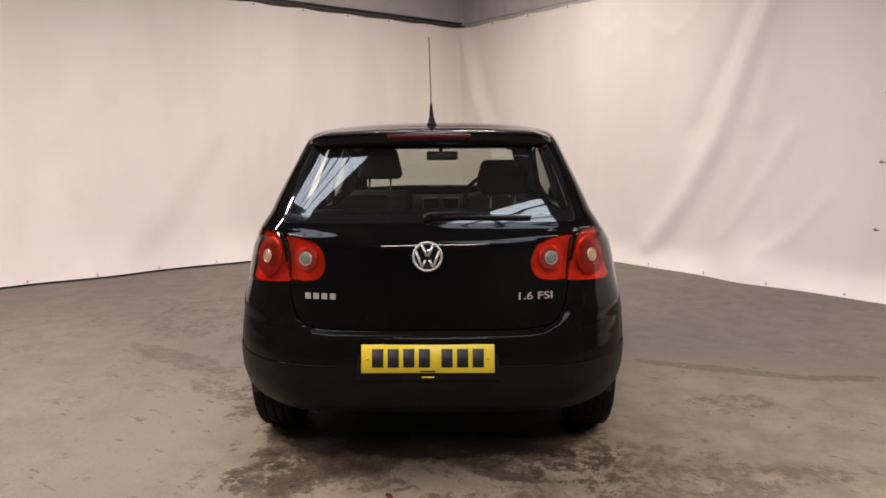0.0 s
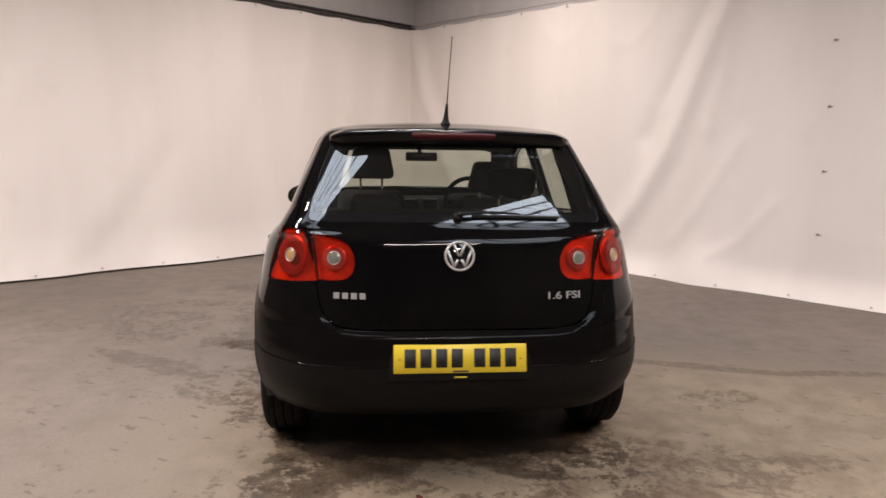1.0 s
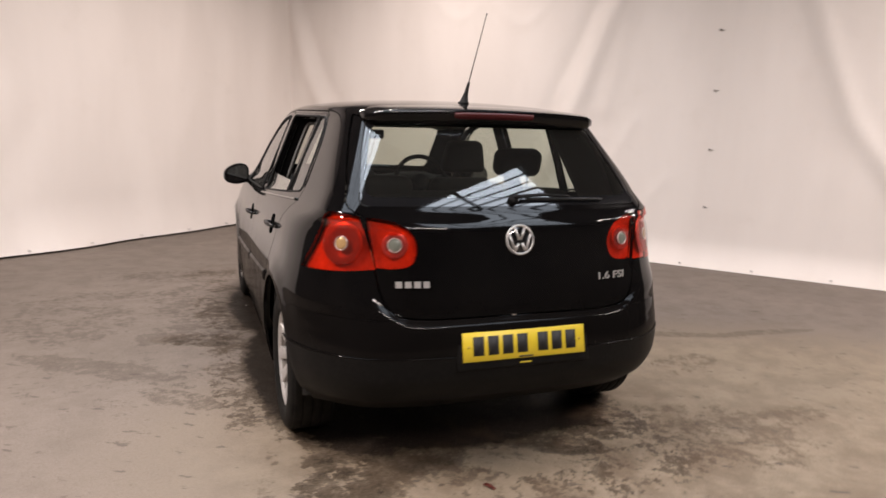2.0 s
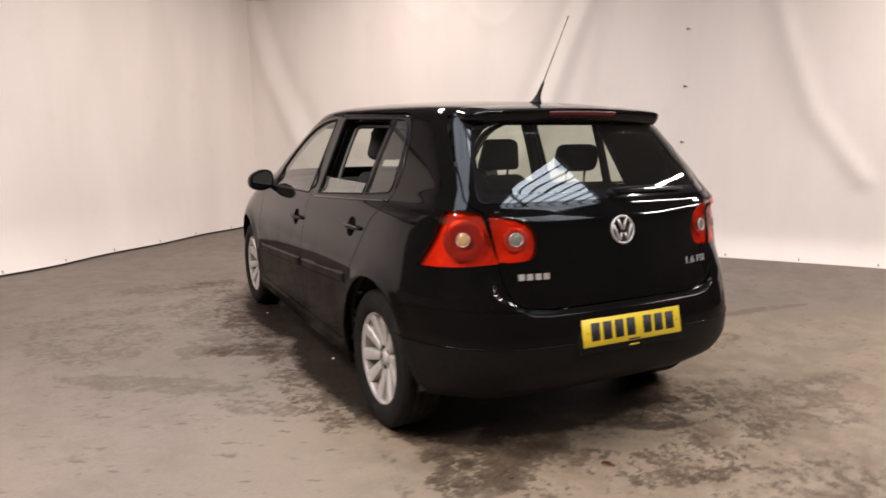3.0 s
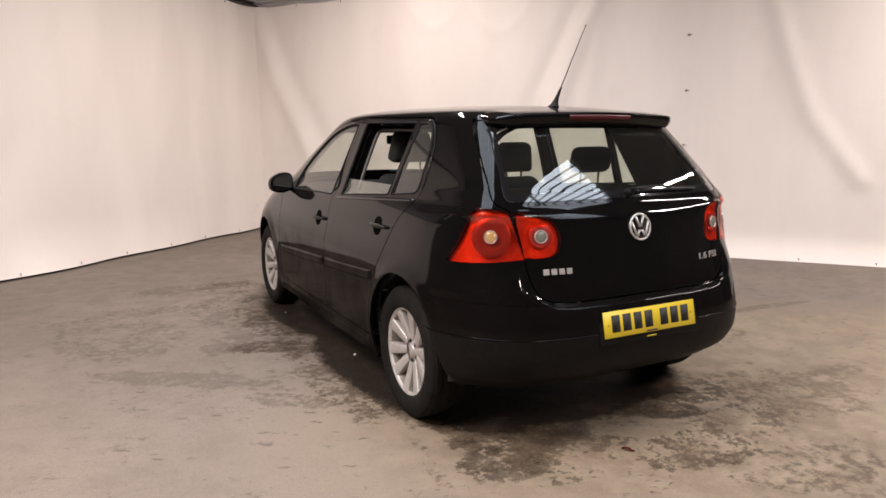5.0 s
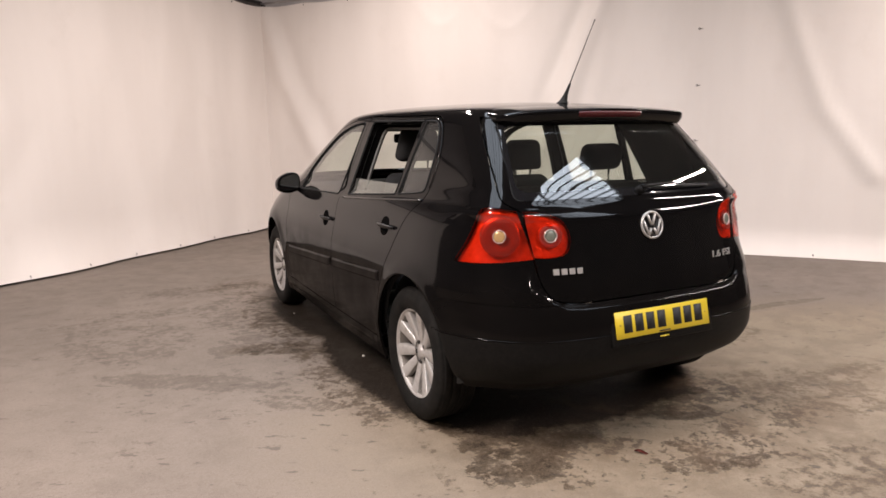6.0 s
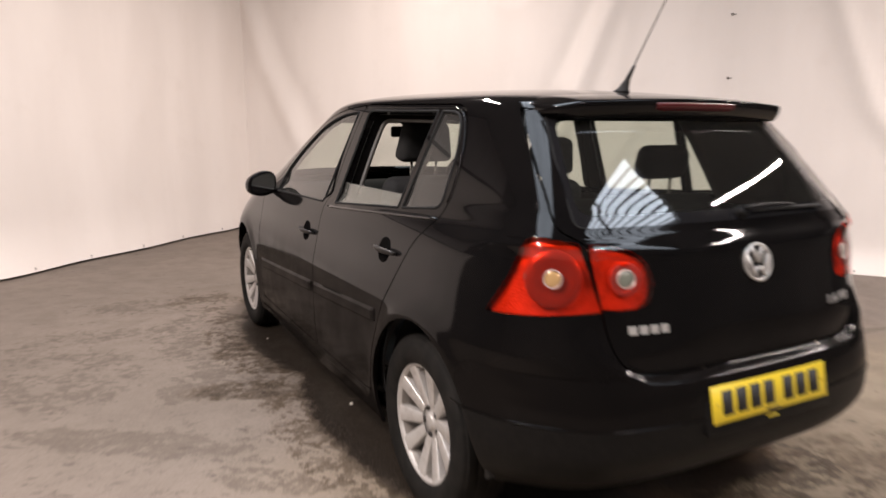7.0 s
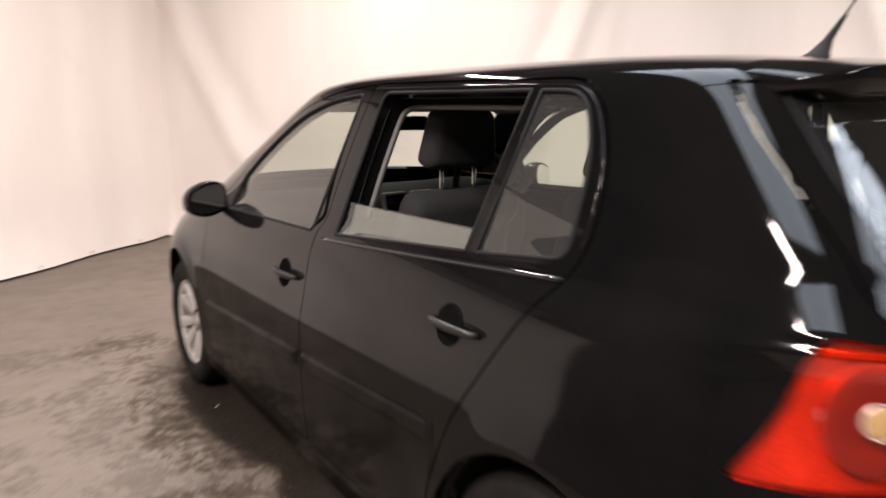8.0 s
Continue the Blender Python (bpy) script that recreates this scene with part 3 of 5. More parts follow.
# levels from the sill to the roof: height, half width, rear end, depth and sharpness of the rear corner, front end
LOW = ((0.20, 0.838, 0.190, 0.72, 3.7, 4.06), (0.30, 0.862, 0.090, 0.72, 3.6, 4.15), (0.42, 0.8755, 0.044, 0.72, 3.5, 4.19), (0.52, 0.879, 0.042, 0.72, 3.5, 4.20),
       (0.595, 0.8796, 0.050, 0.72, 3.4, 4.18), (0.632, 0.8796, 0.060, 0.72, 3.4, 4.17), (0.653, 0.8794, 0.066, 0.72, 3.4, 4.16), (0.70, 0.8780, 0.071, 0.72, 3.4, 4.13), (0.80, 0.8585, 0.083, 0.72, 3.3, 4.02),
       (0.915, 0.8350, 0.100, 0.70, 3.3, 3.77), (0.968, 0.8155, 0.1102, 0.67, 3.5, 3.62), (0.986, 0.8055, 0.1165, 0.63, 3.9, 3.60), (0.998, 0.7970, 0.1240, 0.59, 4.5, 3.58), (1.008, 0.7890, 0.1318, 0.555, 5.5, 3.55), (1.024, 0.7768, 0.1452, 0.51, 6.9, 3.52))
HIGH = ((1.437, 0.605, 0.447, 0.45, 6.0, 2.66), (1.467, 0.510, 0.60, 0.48, 5.0, 2.49), (1.487, 0.310, 0.85, 0.60, 4.0, 2.22), (1.495, 0.0, 1.15, 0.60, 4.0, 1.95))
GLASS_Z = [1.04 + 0.0575 * k for k in range(7)]


def glass_level(z):
    d = z - 1.04
    return z, 0.768 - 0.30 * d - 0.18 * d**2, 0.158 + 0.62 * d + 0.42 * d**2, 0.47 - 0.10 * d, 8.6 - 4.0 * d, 3.49 - 1.86 * d - 0.5 * d**2


MIDDLE = tuple(glass_level(z) for z in GLASS_Z)
BODY_Z, BODY_X, REAR_Y, REAR_A, REAR_N, FRONT_Y = (list(c) for c in zip(*(LOW + MIDDLE + HIGH)))
N_REAR, N_SIDE, N_FRONT, N_UP = 92, 80, 36, 150


# half outline of the tailgate's lower edge, from the middle up its side
GATE = ((0.0, 0.650), (0.40, 0.650), (0.47, 0.656), (0.515, 0.680), (0.542, 0.725), (0.553, 0.780), (0.5625, 0.84), (0.58, 0.95))


def outside_gate(x, z):
    """How far places (x, z) at one level lie outside the tailgate's lower edge."""
    best = np.full(len(x), 9.0)
    for (a, b), (c, d) in zip(GATE, GATE[1:]):
        sx, sz = c - a, d - b
        t = np.clip(((x - a) * sx + (z - b) * sz) / (sx * sx + sz * sz), 0, 1)
        best = np.minimum(best, np.hypot(x - a - sx * t, z - b - sz * t))
    edge = np.interp(z, [q for _, q in GATE[1:]], [p for p, _ in GATE[1:]]) if z > 0.650 else -1.0
    return np.where(x > edge, best, 0.0)


def proud(z):
    """How far the bumper stands out at a level."""
    return float(pchip((0.0, 0.52, 0.62, 0.68, 0.76, 0.83, 2.0), (0.030, 0.030, 0.029, 0.025, 0.010, 0.0, 0.0), z))


def body_ring(v):
    """Half outline of the body (x >= 0) at level v, from the rear middle to the front middle."""
    k = np.arange(len(BODY_Z))
    X, Z, yr, ar, nr, yf = (float(pchip(k, c, v)) for c in (BODY_X, BODY_Z, REAR_Y, REAR_A, REAR_N, FRONT_Y))
    th = np.linspace(0, np.pi / 2, 400)
    if GLASS_Z[0] < Z < GLASS_Z[-1]:
        _, X, yr, ar, nr, yf = glass_level(Z)
    half = 2 ** (-1 / nr)
    one, two = np.linspace(0, half, 400), np.linspace(half, 0, 400)[1:]
    rx = X * np.concatenate((one, (1 - two**nr) ** (1 / nr)))
    ry = yr + ar - ar * np.concatenate(((1 - one**nr) ** (1 / nr), two))
    lift = min(max((Z - 0.96) / 0.08, 0), 1)
    ry = ry + 0.066 * lift * lift * (3 - 2 * lift) * (rx / max(X, 1e-6)) ** 2
    # the bumper stands out round the foot of the tailgate and dies away round the corners
    away = outside_gate(rx, Z)
    step = np.clip(away / (0.024 + 0.056 * min(max((Z - 0.655) / 0.06, 0.0), 1.0)), 0, 1)
    far = np.clip((rx / max(X, 1e-6) - 0.66) / 0.28, 0, 1)
    ry = ry - proud(Z) * step * step * (3 - 2 * step) * (1 - far * far * (3 - 2 * far))
    af = min(0.9, max(0.15, yf - yr - ar - 0.15))
    fx, fy = X * np.cos(th) ** (2 / 2.6), yf - af + af * np.sin(th) ** (2 / 2.6)

    def even(px, py, n):
        s = np.concatenate(([0], np.cumsum(np.hypot(np.diff(px), np.diff(py)))))
        q = np.linspace(0, s[-1], n) if s[-1] > 0 else np.zeros(n)
        return np.interp(q, s, px), np.interp(q, s, py)

    a, b = even(rx, ry, N_REAR), even(fx, fy, N_FRONT)
    sy = np.linspace(ry[-1], fy[0], N_SIDE + 2)[1:-1]
    x = np.concatenate((a[0], np.full(N_SIDE, X), b[0]))
    y = np.concatenate((a[1], sy, b[1]))
    up = min(max((Z - 1.05) / 0.4, 0), 1)
    x = x * (1 - (0.03 + 0.09 * min(max((Z - 0.95) / 0.15, 0), 1)) * ((y - 1.9) / 1.9) ** 2)
    back = np.clip((1.9 - y) / 1.5, 0, 1)
    x = x * (1 - 0.048 * up * up * (3 - 2 * up) * back**2)
    for yc in (0.733, 3.315):
        rr = np.hypot(y - yc, (Z - 0.325) / 1.075)
        x = x + 0.012 * np.exp(-(((rr - 0.352) / 0.042) ** 2)) * (x / X) ** 10 if X > 0.7 else x
    tail = np.clip((0.75 - y) / 0.45, 0, 1)
    Z = Z + 0.072 * max(0.0, 1 - (Z - 0.20) / 0.28) * tail * tail * (3 - 2 * tail)
    drop = np.where(y < 1.9, 0.02 * ((1.9 - y) / 1.5) ** 2, 0.025 * ((y - 1.9) / 0.8) ** 2)
    return x, y, Z - drop * up * up * (3 - 2 * up)


def body_surface():
    bm = bmesh.new()
    rows = []
    for v in np.linspace(0, len(BODY_Z) - 1, N_UP):
        x, y, z = body_ring(v)
        half = list(zip(x, y, z))
        loop = half + [(-a, b, c) for a, b, c in half[-2:0:-1]]
        rows.append([bm.verts.new(p) for p in loop])
    n = len(rows[0])
    for r0, r1 in zip(rows, rows[1:]):
        for i in range(n):
            j = (i + 1) % n
            bm.faces.new((r0[i], r0[j], r1[j], r1[i]))
    soft = [v for v in bm.verts if 0.90 < v.co.z < 1.12 and abs(v.co.x) > 0.60 and 0.2 < v.co.y < 1.7]
    for _ in range(5):
        bmesh.ops.smooth_vert(bm, verts=soft, factor=0.5, use_axis_x=True, use_axis_y=True, use_axis_z=True)
    bmesh.ops.remove_doubles(bm, verts=rows[-1], dist=1e-5)
    bmesh.ops.recalc_face_normals(bm, faces=bm.faces)
    return bm




car = tagged(new("car"), "black five-door hatchback car parked on stained concrete", "car")
SKIN = body_surface()
SKIN.normal_update()
_ref = SKIN.copy()
bmesh.ops.triangulate(_ref, faces=_ref.faces)
_ref.normal_update()
_ref.faces.ensure_lookup_table()
_tree = BVHTree.FromBMesh(_ref)


def skin_normal(p):
    """The smooth normal of the body at the place nearest to p."""
    near, n, k, _ = _tree.find_nearest(p)
    a, b, c = _ref.faces[k].verts
    va, vb, vc = a.co, b.co, c.co
    area = (vb - va).cross(vc - va)
    d = area.length_squared
    if d < 1e-18:
        return n
    wa = (vb - near).cross(vc - near).dot(area) / d
    wb = (vc - near).cross(va - near).dot(area) / d
    wa, wb = min(max(wa, 0), 1), min(max(wb, 0), 1)
    r = a.normal * wa + b.normal * wb + c.normal * max(1 - wa - wb, 0)
    return r.normalized() if r.length > 1e-6 else n


def rounded(corners, steps=4):
    """A closed outline from corners (p, q) or (p, q, radius)."""
    out, n = [], len(corners)
    for i in range(n):
        c = Vector(corners[i][:2])
        r = corners[i][2] if len(corners[i]) > 2 else 0.0
        if r == 0:
            out.append(tuple(c))
            continue
        a, b = Vector(corners[i - 1][:2]) - c, Vector(corners[(i + 1) % n][:2]) - c
        la, lb = min(r, a.length * 0.48), min(r, b.length * 0.48)
        p0, p1 = c + a.normalized() * la, c + b.normalized() * lb
        for k in range(steps + 1):
            t = k / steps
            q = p0 * (1 - t) ** 2 + c * 2 * t * (1 - t) + p1 * t * t
            out.append(tuple(q))
    return out


def grown(poly, d):
    """The outline moved outwards by d."""
    p = np.array(poly)
    if np.sum(p[:, 0] * np.roll(p[:, 1], -1) - np.roll(p[:, 0], -1) * p[:, 1]) < 0:
        p = p[::-1]
    e = np.roll(p, -1, 0) - p
    e /= np.maximum(np.linalg.norm(e, axis=1, keepdims=True), 1e-9)
    nrm = np.stack((e[:, 1], -e[:, 0]), 1)
    m = nrm + np.roll(nrm, 1, 0)
    m /= np.maximum(np.linalg.norm(m, axis=1, keepdims=True), 0.4)
    return [tuple(v) for v in p + d * m / np.maximum((m * nrm).sum(1, keepdims=True), 0.5)]


def mirrored(poly):
    return [(-a, b) for a, b in poly]


def inside(poly, p, q):
    p, q = np.asarray(p), np.asarray(q)
    r = np.zeros(p.shape, bool)
    for (a, b), (c, d) in zip(poly, poly[1:] + poly[:1]):
        if b != d:
            r ^= ((b > q) != (d > q)) & (p < (c - a) * (q - b) / (d - b) + a)
    return r


SIDE, REAR = Vector((0, 1, 0)), Vector((1, 0, 0))
LAMP = {1: Vector((0.8, 0.6, 0)), -1: Vector((-0.8, 0.6, 0))}
UP = Vector((0, 0, 1))


def on_side(c):
    return abs(c.x) > 0.4


def on_rear(c):
    return c.y < 0.66


def on_front(c):
    return c.y > 2.2


def score(bm, poly, axis, keep):
    """Scores an outline, seen along the horizontal way square to axis, into the skin."""
    a = np.array(poly)
    (p0, q0), (p1, q1) = a.min(0) - 0.05, a.max(0) + 0.05
    live = set()
    for f in bm.faces:
        c = f.calc_center_median()
        if q0 < c.z < q1 and p0 < c.dot(axis) < p1 and keep(c):
            live.add(f)
    for (pa, qa), (pb, qb) in zip(poly, poly[1:] + poly[:1]):
        s = Vector((pb - pa, qb - qa))
        if s.length < 1e-5:
            continue
        live = {f for f in live if f.is_valid}
        some = []
        for f in live:
            c = f.calc_center_median()
            v = Vector((c.dot(axis) - pa, c.z - qa))
            t = min(max(v.dot(s) / s.length_squared, 0), 1)
            if (v - s * t).length < 0.05:
                some.append(f)
        if not some:
            continue
        geom = set(some)
        for f in some:
            geom.update(f.verts)
            geom.update(f.edges)
        r = bmesh.ops.bisect_plane(bm, geom=list(geom), dist=1e-6, plane_co=axis * pa + UP * qa, plane_no=axis * s.y - UP * s.x)
        live.update(g for g in r["geom"] if isinstance(g, bmesh.types.BMFace))


def disc(p, q, r, n=36):
    return [(p + r * math.cos(2 * math.pi * k / n), q + r * math.sin(2 * math.pi * k / n)) for k in range(n)]


GAP = 0.0028
ARCH_R, ARCH_F = ([(p, 0.325 + (q - 0.325) * 1.075) for p, q in disc(y, 0.325, 0.350)] for y in (0.733, 3.315))
FRONT_DOOR = rounded([(2.86, 0.31, 0.05), (1.805, 0.31, 0.03), (1.805, 1.0, 0.05), (1.742, 1.426, 0.02), (2.02, 1.408, 0.2), (2.29, 1.348, 0.1), (2.60, 1.172, 0.1), (2.88, 0.955, 0.03)])
REAR_DOOR = rounded([(1.80, 0.31, 0.03), (1.80, 1.0, 0.05), (1.737, 1.428, 0.02), (0.865, 1.414, 0.09), (0.768, 1.25, 0.08), (0.755, 1.08, 0.06), (0.85, 0.935, 0.06), (0.945, 0.79, 0.06), (1.02, 0.66, 0.05), (1.085, 0.50, 0.08), (1.13, 0.31, 0.04)])
FRONT_GLASS = rounded([(1.848, 0.985, 0.015), (2.635, 0.968, 0.01), (2.635, 1.092), (2.47, 1.207, 0.1), (2.24, 1.328, 0.1), (2.0, 1.385, 0.1), (1.793, 1.401, 0.02)])
SAIL = rounded([(2.665, 0.968), (2.82, 0.964), (2.665, 1.066)])
REAR_GLASS = rounded([(1.698, 0.993, 0.015), (1.666, 1.402, 0.03), (1.049, 1.395, 0.005), (1.098, 1.036, 0.005)])
QUARTER = rounded([(1.018, 1.394, 0.005), (0.885, 1.390, 0.06), (0.815, 1.25, 0.06), (0.802, 1.064, 0.035), (1.064, 1.038, 0.005)])
HATCH = rounded([(0, 0.652), (0.38, 0.650, 0.05), (0.50, 0.662, 0.06), (0.545, 0.73, 0.05), (0.5625, 0.84), (0.590, 1.02, 0.02), (0.648, 1.058, 0.02), (0.616, 1.20), (0.583, 1.31), (0.548, 1.402, 0.01)])
HATCH = HATCH + mirrored(HATCH[:0:-1])
BACK_GLASS = rounded([(0.605, 1.060, 0.03), (0.556, 1.262), (0.512, 1.385, 0.02), (-0.512, 1.385, 0.02), (-0.556, 1.262), (-0.605, 1.060, 0.03)])
BACK_CLEAR = rounded([(0.584, 1.092, 0.05), (0.541, 1.24), (0.500, 1.362, 0.035), (-0.500, 1.362, 0.035), (-0.541, 1.24), (-0.584, 1.092, 0.05)])
LAMP_IN = {1: rounded([(0.5605, 0.838, 0.004), (0.5885, 1.021, 0.004), (0.535, 1.018, 0.04), (0.442, 0.992, 0.09), (0.402, 0.918, 0.07), (0.425, 0.845, 0.06), (0.50, 0.834, 0.06)])}
LAMP_IN[-1] = mirrored(LAMP_IN[1])
LAMP_OUT = rounded([(0.541, 0.832, 0.004), (0.615, 1.024, 0.004), (0.742, 1.038, 0.02), (0.768, 1.020, 0.02), (0.808, 0.915, 0.05), (0.878, 0.812, 0.012), (0.72, 0.816, 0.05)])
BUMPER = [(-0.3, 0.05), (-0.3, 0.648), (0.20, 0.654), (0.42, 0.655), (0.50, 0.615), (0.53, 0.58), (0.53, 0.05)]
SCREEN = rounded([(0.64, 1.03, 0.05), (0.52, 1.372, 0.05), (-0.52, 1.372, 0.05), (-0.64, 1.03, 0.05)])

for one in (ARCH_R, ARCH_F, FRONT_GLASS, SAIL, REAR_GLASS, QUARTER):
    score(SKIN, one, SIDE, on_side)
for one in (FRONT_DOOR, REAR_DOOR):
    score(SKIN, one, SIDE, on_side)
    score(SKIN, grown(one, 2 * GAP), SIDE, on_side)
for one in (HATCH, grown(HATCH, 2 * GAP), BACK_GLASS, BACK_CLEAR):
    score(SKIN, one, REAR, on_rear)
for s in (-1, 1):
    score(SKIN, LAMP_IN[s], REAR, on_rear)
    score(SKIN, LAMP_OUT, LAMP[s], lambda c: c.x * s > 0.3 and c.y < 0.7)
    score(SKIN, grown(LAMP_OUT, 0.0012), LAMP[s], lambda c: c.x * s > 0.3 and c.y < 0.7)
score(SKIN, BUMPER, SIDE, on_rear)
score(SKIN, grown(BUMPER, -0.0015), SIDE, on_rear)
score(SKIN, [(-0.3, 0.05), (-0.3, 0.512), (0.6, 0.505), (0.6, 0.05)], SIDE, on_rear)
score(SKIN, SCREEN, REAR, on_front)

regions = {}
_all = list(SKIN.faces)
_c = np.array([f.calc_center_median()[:] for f in _all])
_n = np.array([f.normal[:] for f in _all])
cx, cy, cz = _c.T
side_ok, rear_ok = np.abs(cx) > 0.4, cy < 0.66
left = cx < 0
kind = np.full(len(_all), "body", dtype=object)


def claim(name, mask):
    kind[mask & (kind == "body")] = name


claim("open", side_ok & (inside(ARCH_R, cy, cz) | inside(ARCH_F, cy, cz)))
for nm, poly in (("front_window", FRONT_GLASS), ("sail", SAIL), ("rear_window", REAR_GLASS), ("quarter_window", QUARTER)):
    m = side_ok & inside(poly, cy, cz)
    claim(nm + "_l", m & left)
    claim(nm + "_r", m & ~left)
for nm, poly in (("front_door", FRONT_DOOR), ("rear_door", REAR_DOOR)):
    m = side_ok & inside(poly, cy, cz)
    claim(nm + "_l", m & left)
    claim(nm + "_r", m & ~left)
for poly in (FRONT_DOOR, REAR_DOOR):
    claim("gap", side_ok & inside(grown(poly, 2 * GAP), cy, cz))
for s in (-1, 1):
    claim("inner_lamp_l" if s < 0 else "inner_lamp_r", rear_ok & inside(LAMP_IN[s], cx, cz))
    q = 0.8 * cx * s + 0.6 * cy
    here = (cx * s > 0.3) & (cy < 0.7)
    claim("outer_lamp_l" if s < 0 else "outer_lamp_r", here & inside(LAMP_OUT, q, cz))
    claim("gap", here & inside(grown(LAMP_OUT, 0.0012), q, cz))
facing = rear_ok & (_n[:, 1] < -0.1)
claim("back_clear", facing & inside(BACK_CLEAR, cx, cz))
claim("back_border", facing & inside(BACK_GLASS, cx, cz))
claim("hatch", facing & inside(HATCH, cx, cz))
claim("gap", facing & inside(grown(HATCH, 2 * GAP), cx, cz))
claim("bumper_low", inside(grown(BUMPER, -0.0015), cy, cz) & (cz < 0.512 - 0.0078 * (cy + 0.3)))
claim("bumper", inside(grown(BUMPER, -0.0015), cy, cz))
claim("gap", inside(BUMPER, cy, cz))
claim("windscreen", (cy > 2.2) & inside(SCREEN, cx, cz) & (_n[:, 1] > 0.1))
for f, k in zip(_all, kind):
    regions.setdefault(k, []).append(f)


def lifted(faces, lift=0.0):
    """A copy of some faces of the skin as a mesh of its own, moved outwards by lift, with the skin's normals."""
    bm, made, nrm = bmesh.new(), {}, []
    for f in faces:
        vs = []
        for v in f.verts:
            if v not in made:
                n = skin_normal(v.co)
                made[v] = bm.verts.new(v.co + n * lift)
                nrm.append(n)
            vs.append(made[v])
        try:
            bm.faces.new(vs)
        except ValueError:
            pass
    bm.verts.index_update()
    return bm, nrm


def panel(name, faces, material, parent, lift=0.0, depth=0.014, label=""):
    """A sheet of the skin with its edges turned in by depth."""
    bm, nrm = lifted(faces, lift)
    count = len(bm.faces)
    rim = [e for e in bm.edges if e.is_boundary and not (e.verts[0].co.z > 1.4 and abs(e.verts[0].co.x) < 0.02 and abs(e.verts[1].co.x) < 0.02)]
    if depth > 0:
        for e in rim:
            e.smooth = False
        normals = {v: nrm[v.index] for v in bm.verts}
        r = bmesh.ops.extrude_edge_only(bm, edges=rim)
        for v in r["geom"]:
            if isinstance(v, bmesh.types.BMVert):
                v.co -= skin_normal(v.co) * depth
    for f in bm.faces:
        f.smooth = True
    me = bpy.data.meshes.new(name)
    bm.to_mesh(me)
    bm.free()
    loops = []
    for k, p in enumerate(me.polygons):
        for v in p.vertices:
            loops.append(tuple(nrm[v]) if k < count and v < len(nrm) else (0.0, 0.0, 0.0))
    me.normals_split_custom_set(loops)
    for one in material if isinstance(material, (list, tuple)) else (material,):
        me.materials.append(one)
    ob = new(name, me)
    if parent is not None:
        ob.parent = parent
    return tagged(ob, label)


body = panel("body", regions["body"], paint, car)
doors = {}
for s in "lr":
    for nm in ("front_door", "rear_door"):
        doors[nm, s] = panel(nm, regions[nm + "_" + s], paint, car, depth=0.03)
    d = doors["front_door", s]
    panel("window", regions["front_window_" + s], car_glass, d, -0.006, 0.0)
    panel("mirror_sail", regions["sail_" + s], black_plastic, d, 0.001)
    d = doors["rear_door", s]
    if s == "l":
        low = [f for f in regions["rear_window_l"]]
        bm, nrm = lifted(low, -0.008)
        bmesh.ops.bisect_plane(bm, geom=bm.verts[:] + bm.edges[:] + bm.faces[:], dist=1e-6, plane_co=(0, 0, 1.085), plane_no=(0, 0, 1), clear_outer=True)
        bmesh.ops.solidify(bm, geom=bm.faces[:], thickness=0.004)
        part("window", bm, hazed_dusty_glass, d, "half-lowered tinted side window with dust and painted-in haze")
    else:
        panel("window", regions["rear_window_r"], car_glass, d, -0.006, 0.0)
    panel("quarter_window", regions["quarter_window_" + s], car_glass, d, -0.006, 0.0)
hatch = panel("tailgate", regions["hatch"], paint, car)
panel("rear_window", regions["back_clear"], back_glass, hatch, 0.001, 0.0)
panel("window_border", regions["back_border"], gloss_black, hatch, 0.001, 0.004)
bm = bmesh.new()
_edge = [hit for p, q in grown(BACK_GLASS, 0.0) for hit in [_tree.ray_cast(Vector((p, -1.0, q)), Vector((0, 1, 0)))[0]] if hit is not None]
tube(bm, _edge, 0.0032, 6, closed=True)
part("glass_seal", bm, seal_black, hatch)
panel("windscreen", regions["windscreen"], car_glass, car, -0.004, 0.0)
bumper = panel("rear_bumper", regions["bumper"], bumper_paint, car)
panel("bumper_skirt", regions["bumper_low"], black_plastic, bumper, 0.004, 0.02, "dark grained plastic lower bumper")


bm = bmesh.new()
lip = []
for k in range(61):
    a = math.pi * (0.5 + 0.5 * (k / 30 - 1) * 0.92)
    hit = _tree.ray_cast(Vector((2.0 * -math.cos(a), 0.6 - 2.0 * math.sin(a), 0.512)), Vector((math.cos(a), math.sin(a), 0)))
    if hit[0] is not None:
        lip.append(hit[0] + skin_normal(hit[0]) * 0.002)
tube(bm, lip, 0.0034, 6)
part("bumper_lip", bm, paint, bumper)


